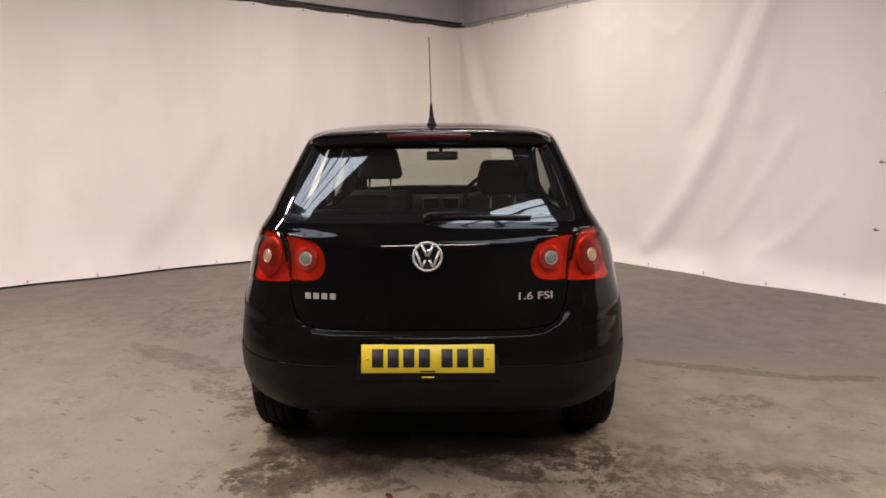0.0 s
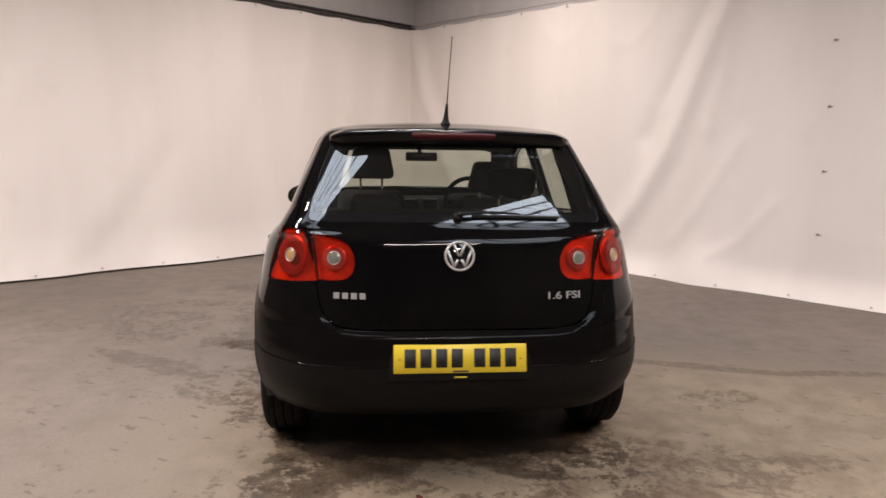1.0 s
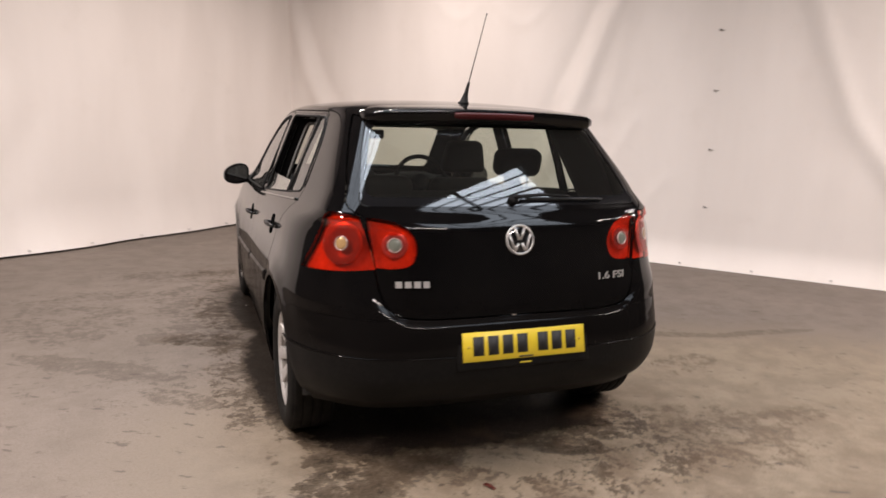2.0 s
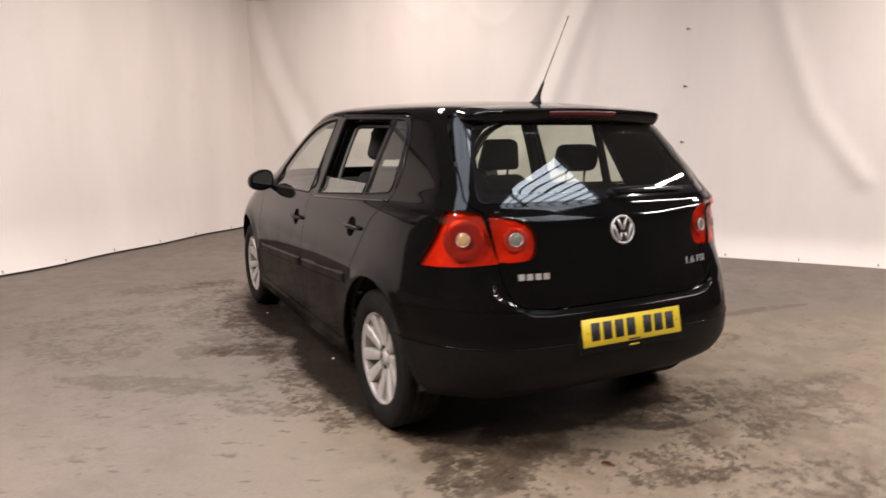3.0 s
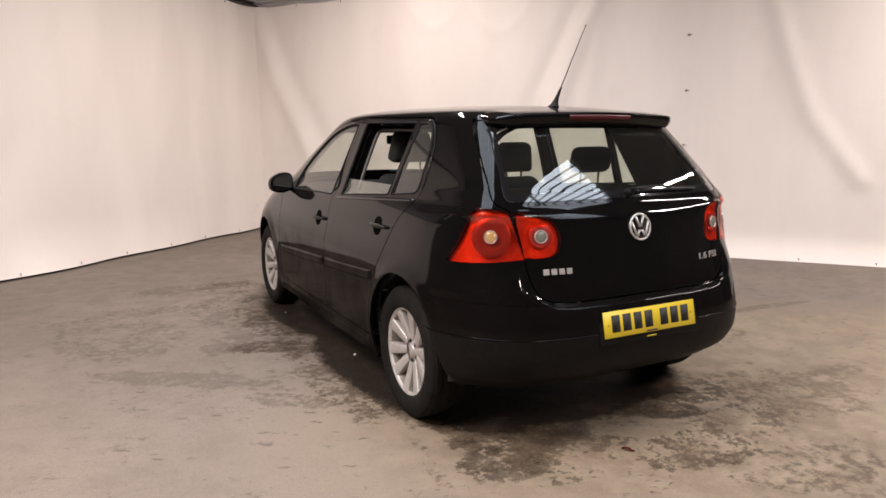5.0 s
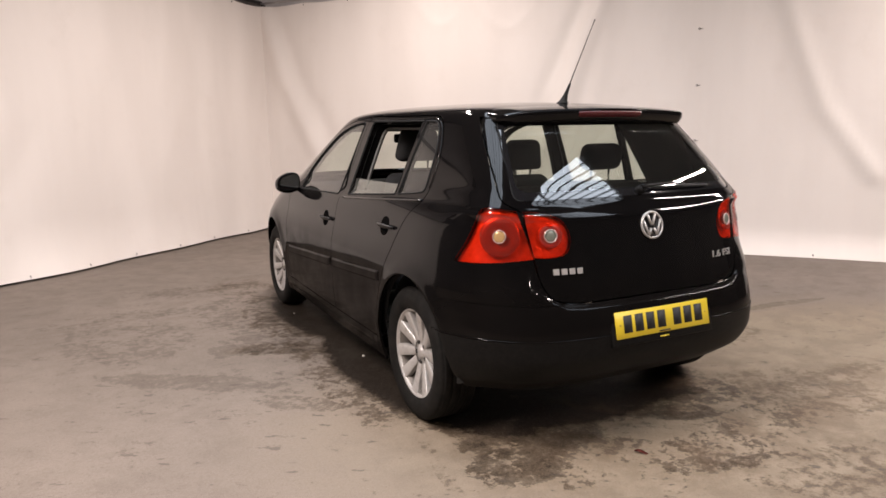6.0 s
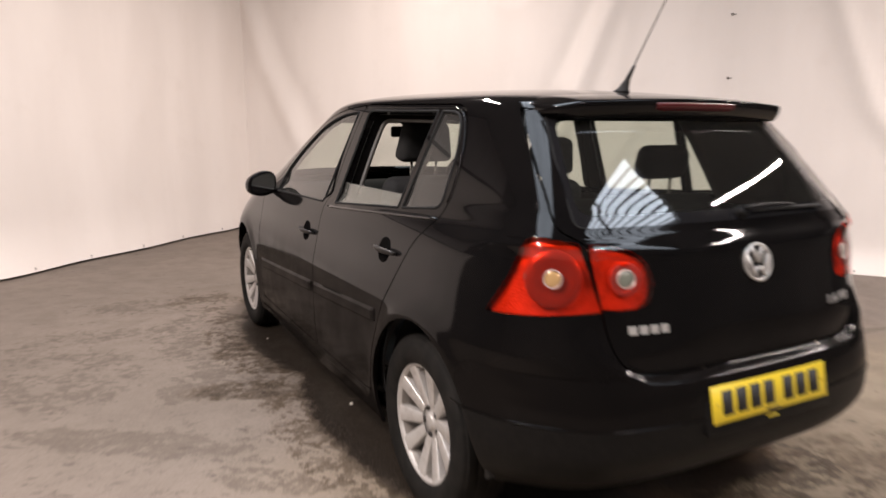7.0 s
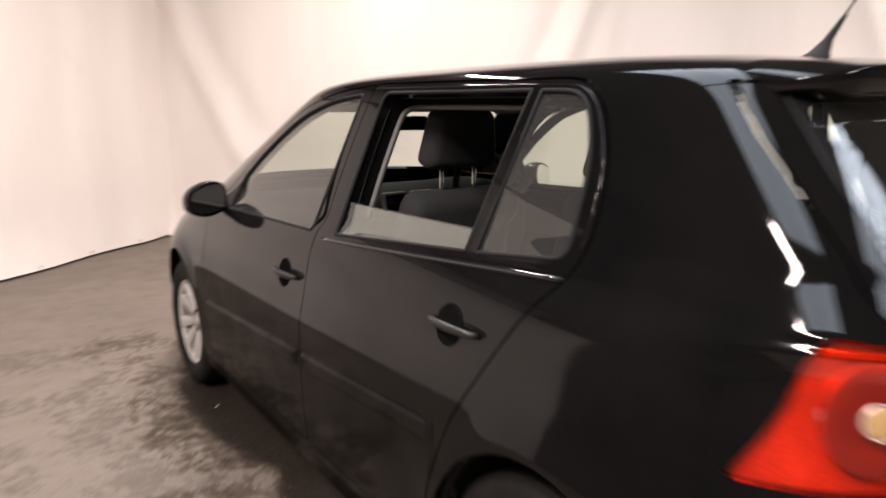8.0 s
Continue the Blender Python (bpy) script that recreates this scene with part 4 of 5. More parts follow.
# -- tail lamps
def lamp(s, name, key, holder, bulbs):
    lens = panel(name, regions[key], lens_red, holder, 0.002, 0.012, "red plastic tail lamp lens")
    bm, nrm = lifted(regions[key], -0.022)
    part("reflector", bm, lamp_back, lens)
    for (x, y, z), r, colour, dark in bulbs:
        p = Vector((x * s, y, z))
        near, _, _, _ = _tree.find_nearest(p)
        n = skin_normal(near)
        turn = n.to_track_quat("Z", "Y").to_matrix().to_4x4()
        m = Matrix.Translation(near) @ turn
        if dark:
            bm = bmesh.new()
            lathe(bm, [(dark, -0.0115), (dark * 0.97, -0.006), (dark * 0.6, -0.014), (r * 1.1, -0.019)], 40)
            bm.transform(m)
            part("lamp_bowl", bm, lamp_dark, lens)
            bm = bmesh.new()
            lathe(bm, [(r * 1.02, 0.0032), (dark * 0.55, 0.0036), (dark * 0.93, 0.0034), (dark * 0.97, 0.0022)], 48)
            bm.transform(m)
            part("smoked_ring", bm, lens_smoke if dark > 0.06 else lens_haze, lens, "smoky ring of the lamp lens")
        bm = bmesh.new()
        lathe(bm, [(0.0, 0.006), (r * 0.6, 0.0055), (r * 0.92, 0.004), (r, 0.001), (r, -0.01)], 32)
        bm.transform(m)
        part("bulb_window", bm, colour, lens)
        bm = bmesh.new()
        lathe(bm, [(r * 0.98, 0.001), (r * 1.02, 0.0062), (r * 1.12, 0.0062), (r * 1.18, 0.001)], 32)
        bm.transform(m)
        part("bulb_ring", bm, lamp_dark, lens)


for s, tag in ((-1, "l"), (1, "r")):
    lamp(s, "tail_lamp", "outer_lamp_" + tag, car, [((0.661, 0.253, 0.919), 0.024, bulb_amber, 0.083)])
    lamp(s, "tail_lamp", "inner_lamp_" + tag, hatch, [((0.489, 0.151, 0.922), 0.024, bulb_clear, 0.050)])


def along(poly, s, lift=0.0, axis="side"):
    """Places on the skin below an outline in the side view (s: the car's side) or the rear view."""
    out = []
    for p, q in poly:
        if axis == "side":
            hit = _tree.ray_cast(Vector((s * 2.0, p, q)), Vector((-s, 0, 0)))
        else:
            hit = _tree.ray_cast(Vector((p, -1.0, q)), Vector((0, 1, 0)))
        if hit[0] is not None:
            out.append(hit[0] + skin_normal(hit[0]) * lift)
    return out


# -- window seals, door strips, handles, side by side
for s, tag in ((-1, "l"), (1, "r")):
    for nm, polys in (("front_door", (FRONT_GLASS,)), ("rear_door", (REAR_GLASS, QUARTER))):
        d = doors[nm, tag]
        for poly in polys:
            bm = bmesh.new()
            tube(bm, along(poly, s, -0.001), 0.0055, 6, closed=True)
            part("window_seal", bm, seal_black, d)
        hy = 1.03 if nm == "rear_door" else 1.945
        hz = 0.888 if nm == "rear_door" else 0.832
        base, _, _, _ = _tree.find_nearest(Vector((s * 0.84, hy, hz)))
        n = skin_normal(base)
        ex, ez = Vector((0, 1, 0)), n
        ey = ez.cross(ex).normalized()
        m = Matrix.Translation(base) @ Matrix((ex, ey, ez)).transposed().to_4x4()
        # flat black disc puts the shade of the handle cup into colour
        bm = bmesh.new()
        lathe(bm, [(0.0, 0.0008), (0.030, 0.0010), (0.043, 0.0022), (0.0465, 0.0024), (0.048, -0.001)], 36)
        bm.transform(m @ pose(0.022, 0, 0))
        part("handle_cup_shade", bm, recess_black, d)
        bm = bmesh.new()
        y0 = -0.085
        tube(bm, [(y0 + 0.165 * k / 14, 0, 0.004 + 0.026 * math.sin(math.pi * k / 14) ** 0.5) for k in range(15)],
             [0.010 + 0.0045 * math.sin(math.pi * k / 14) for k in range(15)], 12, flat=0.6)
        bm.transform(m)
        part("door_handle", bm, handle_black, d)
    # rubbing strips in the door skins
    for nm, (ya, yb) in (("front_door", (2.83, 1.812)), ("rear_door", (1.793, 1.055))):
        bm = bmesh.new()
        rows = []
        steps = [0.0, 0.018, 0.04] + [0.07 + 0.043 * k for k in range(21)] + [0.96, 0.982, 1.0]
        for k, f in enumerate(steps):
            y = ya + (yb - ya) * f
            top = 0.634 - 0.0625 * (y - 1.5)
            tip = (-0.2, 0.65, 1.0)[min(k, len(steps) - 1 - k, 2)]
            ring = []
            for dz, up in ((0.004, -0.002), (0.0, 0.0040), (-0.008, 0.0105), (-0.03, 0.0105), (-0.044, 0.0090), (-0.050, 0.004), (-0.052, -0.002)):
                p = along([(y, top + dz)], s, up * tip)[0]
                ring.append(bm.verts.new(p))
            rows.append(ring)
        for a, b in zip(rows, rows[1:]):
            for k in range(6):
                bm.faces.new((a[k], a[k + 1], b[k + 1], b[k]))
        bmesh.ops.recalc_face_normals(bm, faces=bm.faces)
        part("rubbing_strip", bm, paint, doors[nm, tag], smooth=False)
    # door mirror
    bm = bmesh.new()
    r = bmesh.ops.create_uvsphere(bm, u_segments=32, v_segments=20, radius=1.0)
    for v in bm.verts:
        x, y, z = v.co
        k = 2.7
        f = 1 / max((abs(x) ** k + abs(z) ** k + abs(y) ** 2.2) ** (1 / k), 0.6)
        back = -0.030 if y < -0.2 else y * 0.085
        v.co = Vector((x * f * 0.084, back if y < -0.2 else y * 0.085, z * f * 0.070 * (1 - 0.24 * max(0.0, x * s)) - 0.012 * x * s))
    bm.transform(pose(s * 0.895, 2.68, 1.005, 0, 0, 8 if s < 0 else 17))
    mirror = part("door_mirror", bm, paint, car, "black door mirror")
    bm = bmesh.new()
    lathe(bm, [(0.0, 0.0), (0.45, 0.0), (0.97, 0.0)], 40)
    for v in bm.verts:
        x, y = v.co.x, v.co.y
        k = (abs(x) ** 4 + abs(y) ** 4) ** 0.25 if abs(x) + abs(y) > 0 else 1
        g = math.hypot(x, y) / k if k else 1
        v.co = Vector((x * g * 0.070, v.co.z * 0.05, y * g * 0.056 * (1 - 0.24 * max(0.0, x * s)) - 0.012 * x * s))
    bm.transform(pose(s * 0.895, 2.68, 1.007, 0, 0, 8 if s < 0 else 17) @ pose(0, -0.0365, 0))
    part("mirror_glass", bm, mirror_mat, mirror)
    bm = bmesh.new()
    tube(bm, [(s * 0.735, 2.75, 0.978), (s * 0.79, 2.735, 0.972), (s * 0.86, 2.705, 0.965)], [0.04, 0.028, 0.03], 14, flat=0.6)
    part("mirror_foot", bm, black_plastic, mirror)
    # sill
    bm = bmesh.new()
    rows = []
    for k in range(30):
        y = 1.078 + (2.97 - 1.078) * k / 29
        tuck = 0.040 * max(0.0, 1 - k / 2.0)
        rows.append([bm.verts.new((s * (x - tuck), y, z)) for x, z in ((0.858, 0.306), (0.859, 0.29), (0.852, 0.25), (0.832, 0.225), (0.78, 0.215))])
    for a, b in zip(rows, rows[1:]):
        for k in range(4):
            bm.faces.new((a[k], a[k + 1], b[k + 1], b[k]))
    bmesh.ops.recalc_face_normals(bm, faces=bm.faces)
    part("sill", bm, paint, body)
    # wheel housings
    for yc in (0.735, 3.315):
        bm = bmesh.new()
        rows = []
        for k in range(25):
            a = math.radians(-25 + 211 * k / 24)
            c, z = math.cos(a), math.sin(a)
            rows.append([bm.verts.new((s * x, yc + r * c, 0.325 + r * z * (1.075 if r > 0.3 else 1.0))) for x, r in ((0.80, 0.360), (0.79, 0.366), (0.50, 0.366), (0.50, 0.2), (0.50, 0.05))])
        for a, b in zip(rows, rows[1:]):
            for k in range(4):
                bm.faces.new((a[k], a[k + 1], b[k + 1], b[k]))
        bmesh.ops.recalc_face_normals(bm, faces=bm.faces)
        part("wheel_housing", bm, rubber, body)

# underside
bm = bmesh.new()
box(bm, (1.2, 3.3, 0.04), pose(0, 2.1, 0.24), 0.01)
box(bm, (1.05, 0.46, 0.05), pose(0, 0.60, 0.285), 0.02)
part("underbody", bm, rubber, body)

# deep window frames inside the rear doors
FRAME = rounded([(1.705, 0.985, 0.01), (1.672, 1.408, 0.07), (0.88, 1.398, 0.06), (0.80, 1.24, 0.05), (0.79, 1.05, 0.03)], 6)
for s, tag in ((-1, "l"), (1, "r")):
    d = doors["rear_door", tag]
    fine = []
    for p, q in zip(FRAME, FRAME[1:] + FRAME[:1]):
        n = max(1, int(math.hypot(q[0] - p[0], q[1] - p[1]) / 0.05))
        fine += [(p[0] + (q[0] - p[0]) * k / n, p[1] + (q[1] - p[1]) * k / n) for k in range(n)]
    outer, inner = along(fine, s, -0.010), along(fine, s, -0.085 if s < 0 else -0.03)
    bm = bmesh.new()
    va, vb = [bm.verts.new(p) for p in outer], [bm.verts.new(p) for p in inner]
    for k in range(len(va)):
        j = (k + 1) % len(va)
        bm.faces.new((va[k], va[j], vb[j], vb[k]))
    part("window_channel", bm, recess_black, d)
    bm = bmesh.new()
    front = [p for p, (a, b) in zip(inner, fine) if (b > 1.0 and a > 1.6) or (b > 1.3 and a > 1.0)]
    tube(bm, front, 0.013, 8, flat=0.7)
    part("frame_trim", bm, trim_grey if s < 0 else dark_cloth, d, "grey inner window frame")

# bright rolled edge round the top of each rear door, and a belt strip under its windows
for s, tag in ((-1, "l"), (1, "r")):
    d = doors["rear_door", tag]
    rim = [(p, q) for p, q in grown(REAR_DOOR, -0.010) if q > 1.06]
    rim = sorted((c for c in rim if c[0] < 1.0), key=lambda c: c[1]) + sorted((c for c in rim if c[0] >= 1.0), key=lambda c: c[0])
    fine = []
    for p, q in zip(rim, rim[1:]):
        n = max(1, int(math.hypot(q[0] - p[0], q[1] - p[1]) / 0.04))
        fine += [(p[0] + (q[0] - p[0]) * k / n, p[1] + (q[1] - p[1]) * k / n) for k in range(n)]
    bm = bmesh.new()
    tube(bm, along(fine, s, -0.0006), 0.0034, 8)
    part("frame_edge", bm, paint, d)
    bm = bmesh.new()
    tube(bm, along([(1.745 - 0.95 * k / 24, 0.973 + 0.055 * k / 24) for k in range(25)], s, 0.001), 0.0062, 8)
    part("belt_strip", bm, gloss_black, d)

# broad inner trim of the pillar behind the rear door
bm = bmesh.new()
rows = []
for j in range(9):
    z = 1.03 + 0.37 * j / 8
    a, b = 0.50, 0.885 + 0.13 * j / 8
    rows.append([bm.verts.new(p) for p in along([(a + (b - a) * k / 8, z) for k in range(9)], 1, -0.024)])
for a, b in zip(rows, rows[1:]):
    for k in range(min(len(a), len(b)) - 1):
        bm.faces.new((a[k], a[k + 1], b[k + 1], b[k]))
bmesh.ops.recalc_face_normals(bm, faces=bm.faces)
bmesh.ops.solidify(bm, geom=bm.faces[:], thickness=0.012)
part("pillar_trim", bm, trim_grey, body)

# -- roof spoiler
bm = bmesh.new()
rows = []
for k in range(61):
    u = -1 + 2 * k / 60
    x = 0.528 * u
    e = max(0.0, (abs(u) - 0.86) / 0.14)
    edge = 0.372 + 0.055 * u * u + 0.06 * e**2
    top = 1.430 - 0.016 * u * u - 0.014 * e
    prof = ((edge + 0.26, top + 0.022), (edge + 0.17, top + 0.0225), (edge + 0.08, top + 0.0135), (edge + 0.02, top + 0.0038), (edge + 0.003, top + 0.0006), (edge, top - 0.0022),
            (edge + 0.003, top - 0.020), (edge + 0.014, top - 0.048 * (1 - 0.62 * e)), (edge + 0.022, top - 0.056 * (1 - 0.62 * e)), (edge + 0.09, top - 0.058 * (1 - 0.62 * e)))
    rows.append([bm.verts.new((x, y, z)) for y, z in prof])
for a, b in zip(rows, rows[1:]):
    for k in range(len(a) - 1):
        bm.faces.new((a[k], b[k], b[k + 1], a[k + 1]))
for r in (rows[0], rows[-1]):
    bm.faces.new(r)
bmesh.ops.recalc_face_normals(bm, faces=bm.faces)
spoiler = part("spoiler", bm, paint, hatch)
bm = bmesh.new()
rows = []
for k in range(31):
    x = -0.178 + 0.356 * k / 30
    u = x / 0.512
    edge, top = 0.372 + 0.055 * u * u, 1.430 - 0.016 * u * u
    end = min(1.0, min(k, 30 - k) / 2.0)
    rows.append([bm.verts.new((x, y, z)) for y, z in ((edge + 0.006, top - 0.0075), (edge - 0.0025 * end, top - 0.0095), (edge - 0.001 * end, top - 0.021), (edge + 0.011 - 0.002 * end, top - 0.0355), (edge + 0.02, top - 0.0375))])
for a, b in zip(rows, rows[1:]):
    for k in range(4):
        bm.faces.new((a[k], b[k], b[k + 1], a[k + 1]))
bmesh.ops.recalc_face_normals(bm, faces=bm.faces)
part("brake_light", bm, brake_red, spoiler, "dark red high-level brake light")

# -- aerial
roof_z = _tree.ray_cast(Vector((0, 0.745, 3)), Vector((0, 0, -1)))[0].z
bm = bmesh.new()
aim = (Vector((0, 0.505, 1.833)) - Vector((0, 0.745, roof_z))).normalized()
lathe(bm, [(0.0, 0.0), (0.024, 0.0), (0.024, 0.005), (0.017, 0.016), (0.0105, 0.05), (0.0065, 0.095), (0.0055, 0.112), (0.0, 0.113)], 24)
for v in bm.verts:
    v.co = Vector((v.co.x, v.co.y * (1.5 if v.co.z < 0.03 else 1.1), 0)) + (aim * v.co.z if v.co.z > 0.006 else Vector((0, 0, v.co.z)))
bm.transform(Matrix.Translation((0, 0.745, roof_z - 0.002)))
aerial = part("aerial_base", bm, rubber, car)
bm = bmesh.new()
p0 = Vector((0, 0.745, roof_z))
tube(bm, [p0 + aim * d for d in (0.10, 0.2, 0.3, 0.418, 0.436)], [0.0026, 0.0023, 0.002, 0.0018, 0.0030], 8)
part("aerial_rod", bm, rubber, aerial)

# -- rear wiper
bm = bmesh.new()
w0 = along([(0.0, 1.078)], 0, 0.02, "rear")[0]
lathe(bm, [(0.0, 0.004), (0.014, 0.003), (0.019, -0.003), (0.021, -0.022)], 24)
bm.transform(Matrix.Translation(w0) @ skin_normal(w0).to_track_quat("Z", "Y").to_matrix().to_4x4())
wiper = part("wiper_cap", bm, black_plastic, hatch)
bm = bmesh.new()
tube(bm, along([(0.0 + 0.25 * k / 8, 1.082 + 0.006 * math.sin(math.pi * k / 8)) for k in range(9)], 0, 0.026, "rear"), [0.011, 0.010, 0.009, 0.008, 0.007, 0.0065, 0.006, 0.0055, 0.005], 8, flat=0.6)
part("wiper_arm", bm, black_plastic, wiper)
bm = bmesh.new()
tube(bm, along([(0.055 + 0.36 * k / 14, 1.080 - 0.006 * (k / 14) ** 2) for k in range(15)], 0, 0.012, "rear"), 0.0065, 6)
part("wiper_blade", bm, rubber, wiper)

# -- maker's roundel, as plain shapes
bp = along([(0, 0.936)], 0, 0.0, "rear")[0]
bt = Matrix.Translation(bp) @ (Matrix.Rotation(radians(90 - 12), 4, "X"))
bm = bmesh.new()
lathe(bm, [(0.0, 0.003), (0.052, 0.003), (0.056, 0.0)], 40)
bm.transform(bt)
badge = part("badge", bm, gloss_black, hatch, "round chrome badge")
bm = bmesh.new()
tube(bm, [(0.0555 * math.cos(2 * math.pi * k / 48), 0.0555 * math.sin(2 * math.pi * k / 48), 0.005) for k in range(48)], 0.0052, 8, closed=True)
bm.transform(bt)
part("badge_ring", bm, silver, badge)
for pts in (((-0.022, 0.047), (-0.003, 0.000)), ((0.022, 0.047), (0.003, 0.000)), ((-0.046, 0.022), (-0.022, -0.044)), ((0.046, 0.022), (0.022, -0.044)), ((-0.020, -0.040), (-0.008, -0.014)), ((0.020, -0.040), (0.008, -0.014))):
    bm = bmesh.new()
    tube(bm, [(a, b, 0.006) for a, b in pts], 0.0052, 6)
    bm.transform(bt)
    part("badge_bar", bm, silver, badge)


# -- lettering
def wrap(ob_mesh, x0, z0):
    """Lays flat lettering (x, y) on the tailgate round (x0, z0)."""
    for v in ob_mesh.vertices:
        p = along([(x0 + v.co.x, z0 + v.co.y)], 0, 0.0015 + max(v.co.z, 0), "rear")
        if p:
            v.co = p[0]


def letters(name, text, height, width, x0, z0, parent, label):
    cu = bpy.data.curves.new(name, "FONT")
    cu.body, cu.align_x, cu.align_y, cu.extrude, cu.size = text, "CENTER", "CENTER", 0.0012, 1.0
    cu.offset = 0.012
    tmp = new(name, cu)
    me = bpy.data.meshes.new_from_object(tmp.evaluated_get(bpy.context.evaluated_depsgraph_get()))
    bpy.data.objects.remove(tmp)
    xs, ys = [v.co.x for v in me.vertices], [v.co.y for v in me.vertices]
    for v in me.vertices:
        v.co = Vector(((v.co.x - (min(xs) + max(xs)) / 2) / (max(xs) - min(xs)) * width, (v.co.y - (min(ys) + max(ys)) / 2) / (max(ys) - min(ys)) * height, 0.003 if v.co.z > 0 else 0.0))
    wrap(me, x0, z0)
    me.materials.append(silver)
    ob = new(name, me)
    ob.parent = parent
    return tagged(ob, label)


letters("engine_lettering", "1.6 FSI", 0.029, 0.135, 0.427, 0.778, hatch, "chrome raised letters")
# the model name is drawn as four plain chrome bars
for k in range(4):
    bm = bmesh.new()
    x = -0.492 + 0.034 * k + 0.011
    q = [bm.verts.new(p) for p in along([(x - 0.0115, 0.767), (x + 0.0115, 0.767), (x + 0.0115, 0.790), (x - 0.0115, 0.790)], 0, 0.004, "rear")]
    f = bm.faces.new(q)
    r = bmesh.ops.extrude_face_region(bm, geom=[f])
    for v in r["geom"]:
        if isinstance(v, bmesh.types.BMVert):
            v.co.y += 0.004
    bmesh.ops.recalc_face_normals(bm, faces=bm.faces)
    part("name_bar", bm, silver, hatch, smooth=False)

# -- number plate with bars in place of the characters
pm = pose(0, 0.0130, 0.5475, 90 - 12, 0, 0)
bm = bmesh.new()
box(bm, (0.556, 0.150, 0.034), pm @ pose(0, -0.012, -0.020), 0.006)
holder = part("plate_holder", bm, black_plastic, bumper)
bm = bmesh.new()
box(bm, (0.52, 0.111, 0.004), pm @ pose(0, 0, 0.001), 0.0018, 1)
plate = part("number_plate", bm, plate_yellow, holder, "yellow number plate with dark bars")
for k, x in enumerate((-0.196, -0.135, -0.074, -0.013, 0.075, 0.136, 0.197)):
    bm = bmesh.new()
    box(bm, (0.044, 0.072, 0.0012), pm @ pose(x, 0.002, 0.0034))
    part("plate_bar", bm, plate_black, plate)
bm = bmesh.new()
box(bm, (0.06, 0.006, 0.001), pm @ pose(0.0, -0.049, 0.0034))
part("plate_bar", bm, plate_black, plate)
bm = bmesh.new()
box(bm, (0.05, 0.006, 0.001), pm @ pose(0.0, -0.0725, -0.0025))
part("holder_bar", bm, plate_yellow, holder)
for x in (-0.236, 0.236):
    bm = bmesh.new()
    lathe(bm, [(0.0, 0.002), (0.005, 0.0015), (0.006, 0.0)], 12)
    bm.transform(pm @ pose(x, 0, 0.003))
    part("plate_screw", bm, plate_screw, plate)


# -- wheels
def tyre_mesh():
    bm = bmesh.new()
    R = TYRE
    prof = [(0.205, -0.075), (0.213, -0.088), (0.24, -0.100), (0.275, -0.101), (0.298, -0.092), (R - 0.006, -0.082)]
    for k in range(4):
        a = -0.078 + 0.0405 * k
        prof += [(R - 0.001, a), (R, a + 0.005), (R, a + 0.029), (R - 0.001, a + 0.0335), (R - 0.007, a + 0.034), (R - 0.007, a + 0.0395)]
    prof = [p for p in prof if p[1] <= 0.079] + [(R - 0.006, 0.082), (0.298, 0.092), (0.275, 0.101), (0.24, 0.100), (0.213, 0.088), (0.205, 0.075)]
    lathe(bm, prof, 72)
    return bm


def rim_mesh():
    bm = bmesh.new()
    lathe(bm, [(0.196, 0.070), (0.205, 0.082), (0.2105, 0.084), (0.2125, 0.080), (0.207, 0.076)], 72)
    lathe(bm, [(0.0, 0.052), (0.030, 0.051), (0.033, 0.048), (0.045, 0.044), (0.062, 0.046), (0.068, 0.038), (0.068, 0.0)], 40)
    for k in range(10):
        a = 2 * math.pi * k / 10 + (0.02 if k % 2 else -0.02)
        rows = []
        for j in range(9):
            t = j / 8
            r = 0.055 + (0.203 - 0.055) * t
            w = 0.0190 + 0.0115 * t
            h = 0.052 + 0.026 * t ** 1.1
            ring = []
            for u, dz in ((-1.0, -0.03), (-1.0, -0.006), (-0.97, -0.002), (-0.84, 0.0), (0.0, -0.001), (0.84, 0.0), (0.97, -0.002), (1.0, -0.006), (1.0, -0.03)):
                ring.append(bm.verts.new((r * math.cos(a) - u * w * math.sin(a), r * math.sin(a) + u * w * math.cos(a), h + dz)))
            rows.append(ring)
        for p, q in zip(rows, rows[1:]):
            for i in range(8):
                bm.faces.new((p[i], q[i], q[i + 1], p[i + 1]))
    bmesh.ops.recalc_face_normals(bm, faces=bm.faces)
    return bm


def hub_mesh():
    bm = bmesh.new()
    lathe(bm, [(0.0, -0.01), (0.14, -0.01), (0.14, -0.03), (0.0, -0.03)], 40)
    return bm


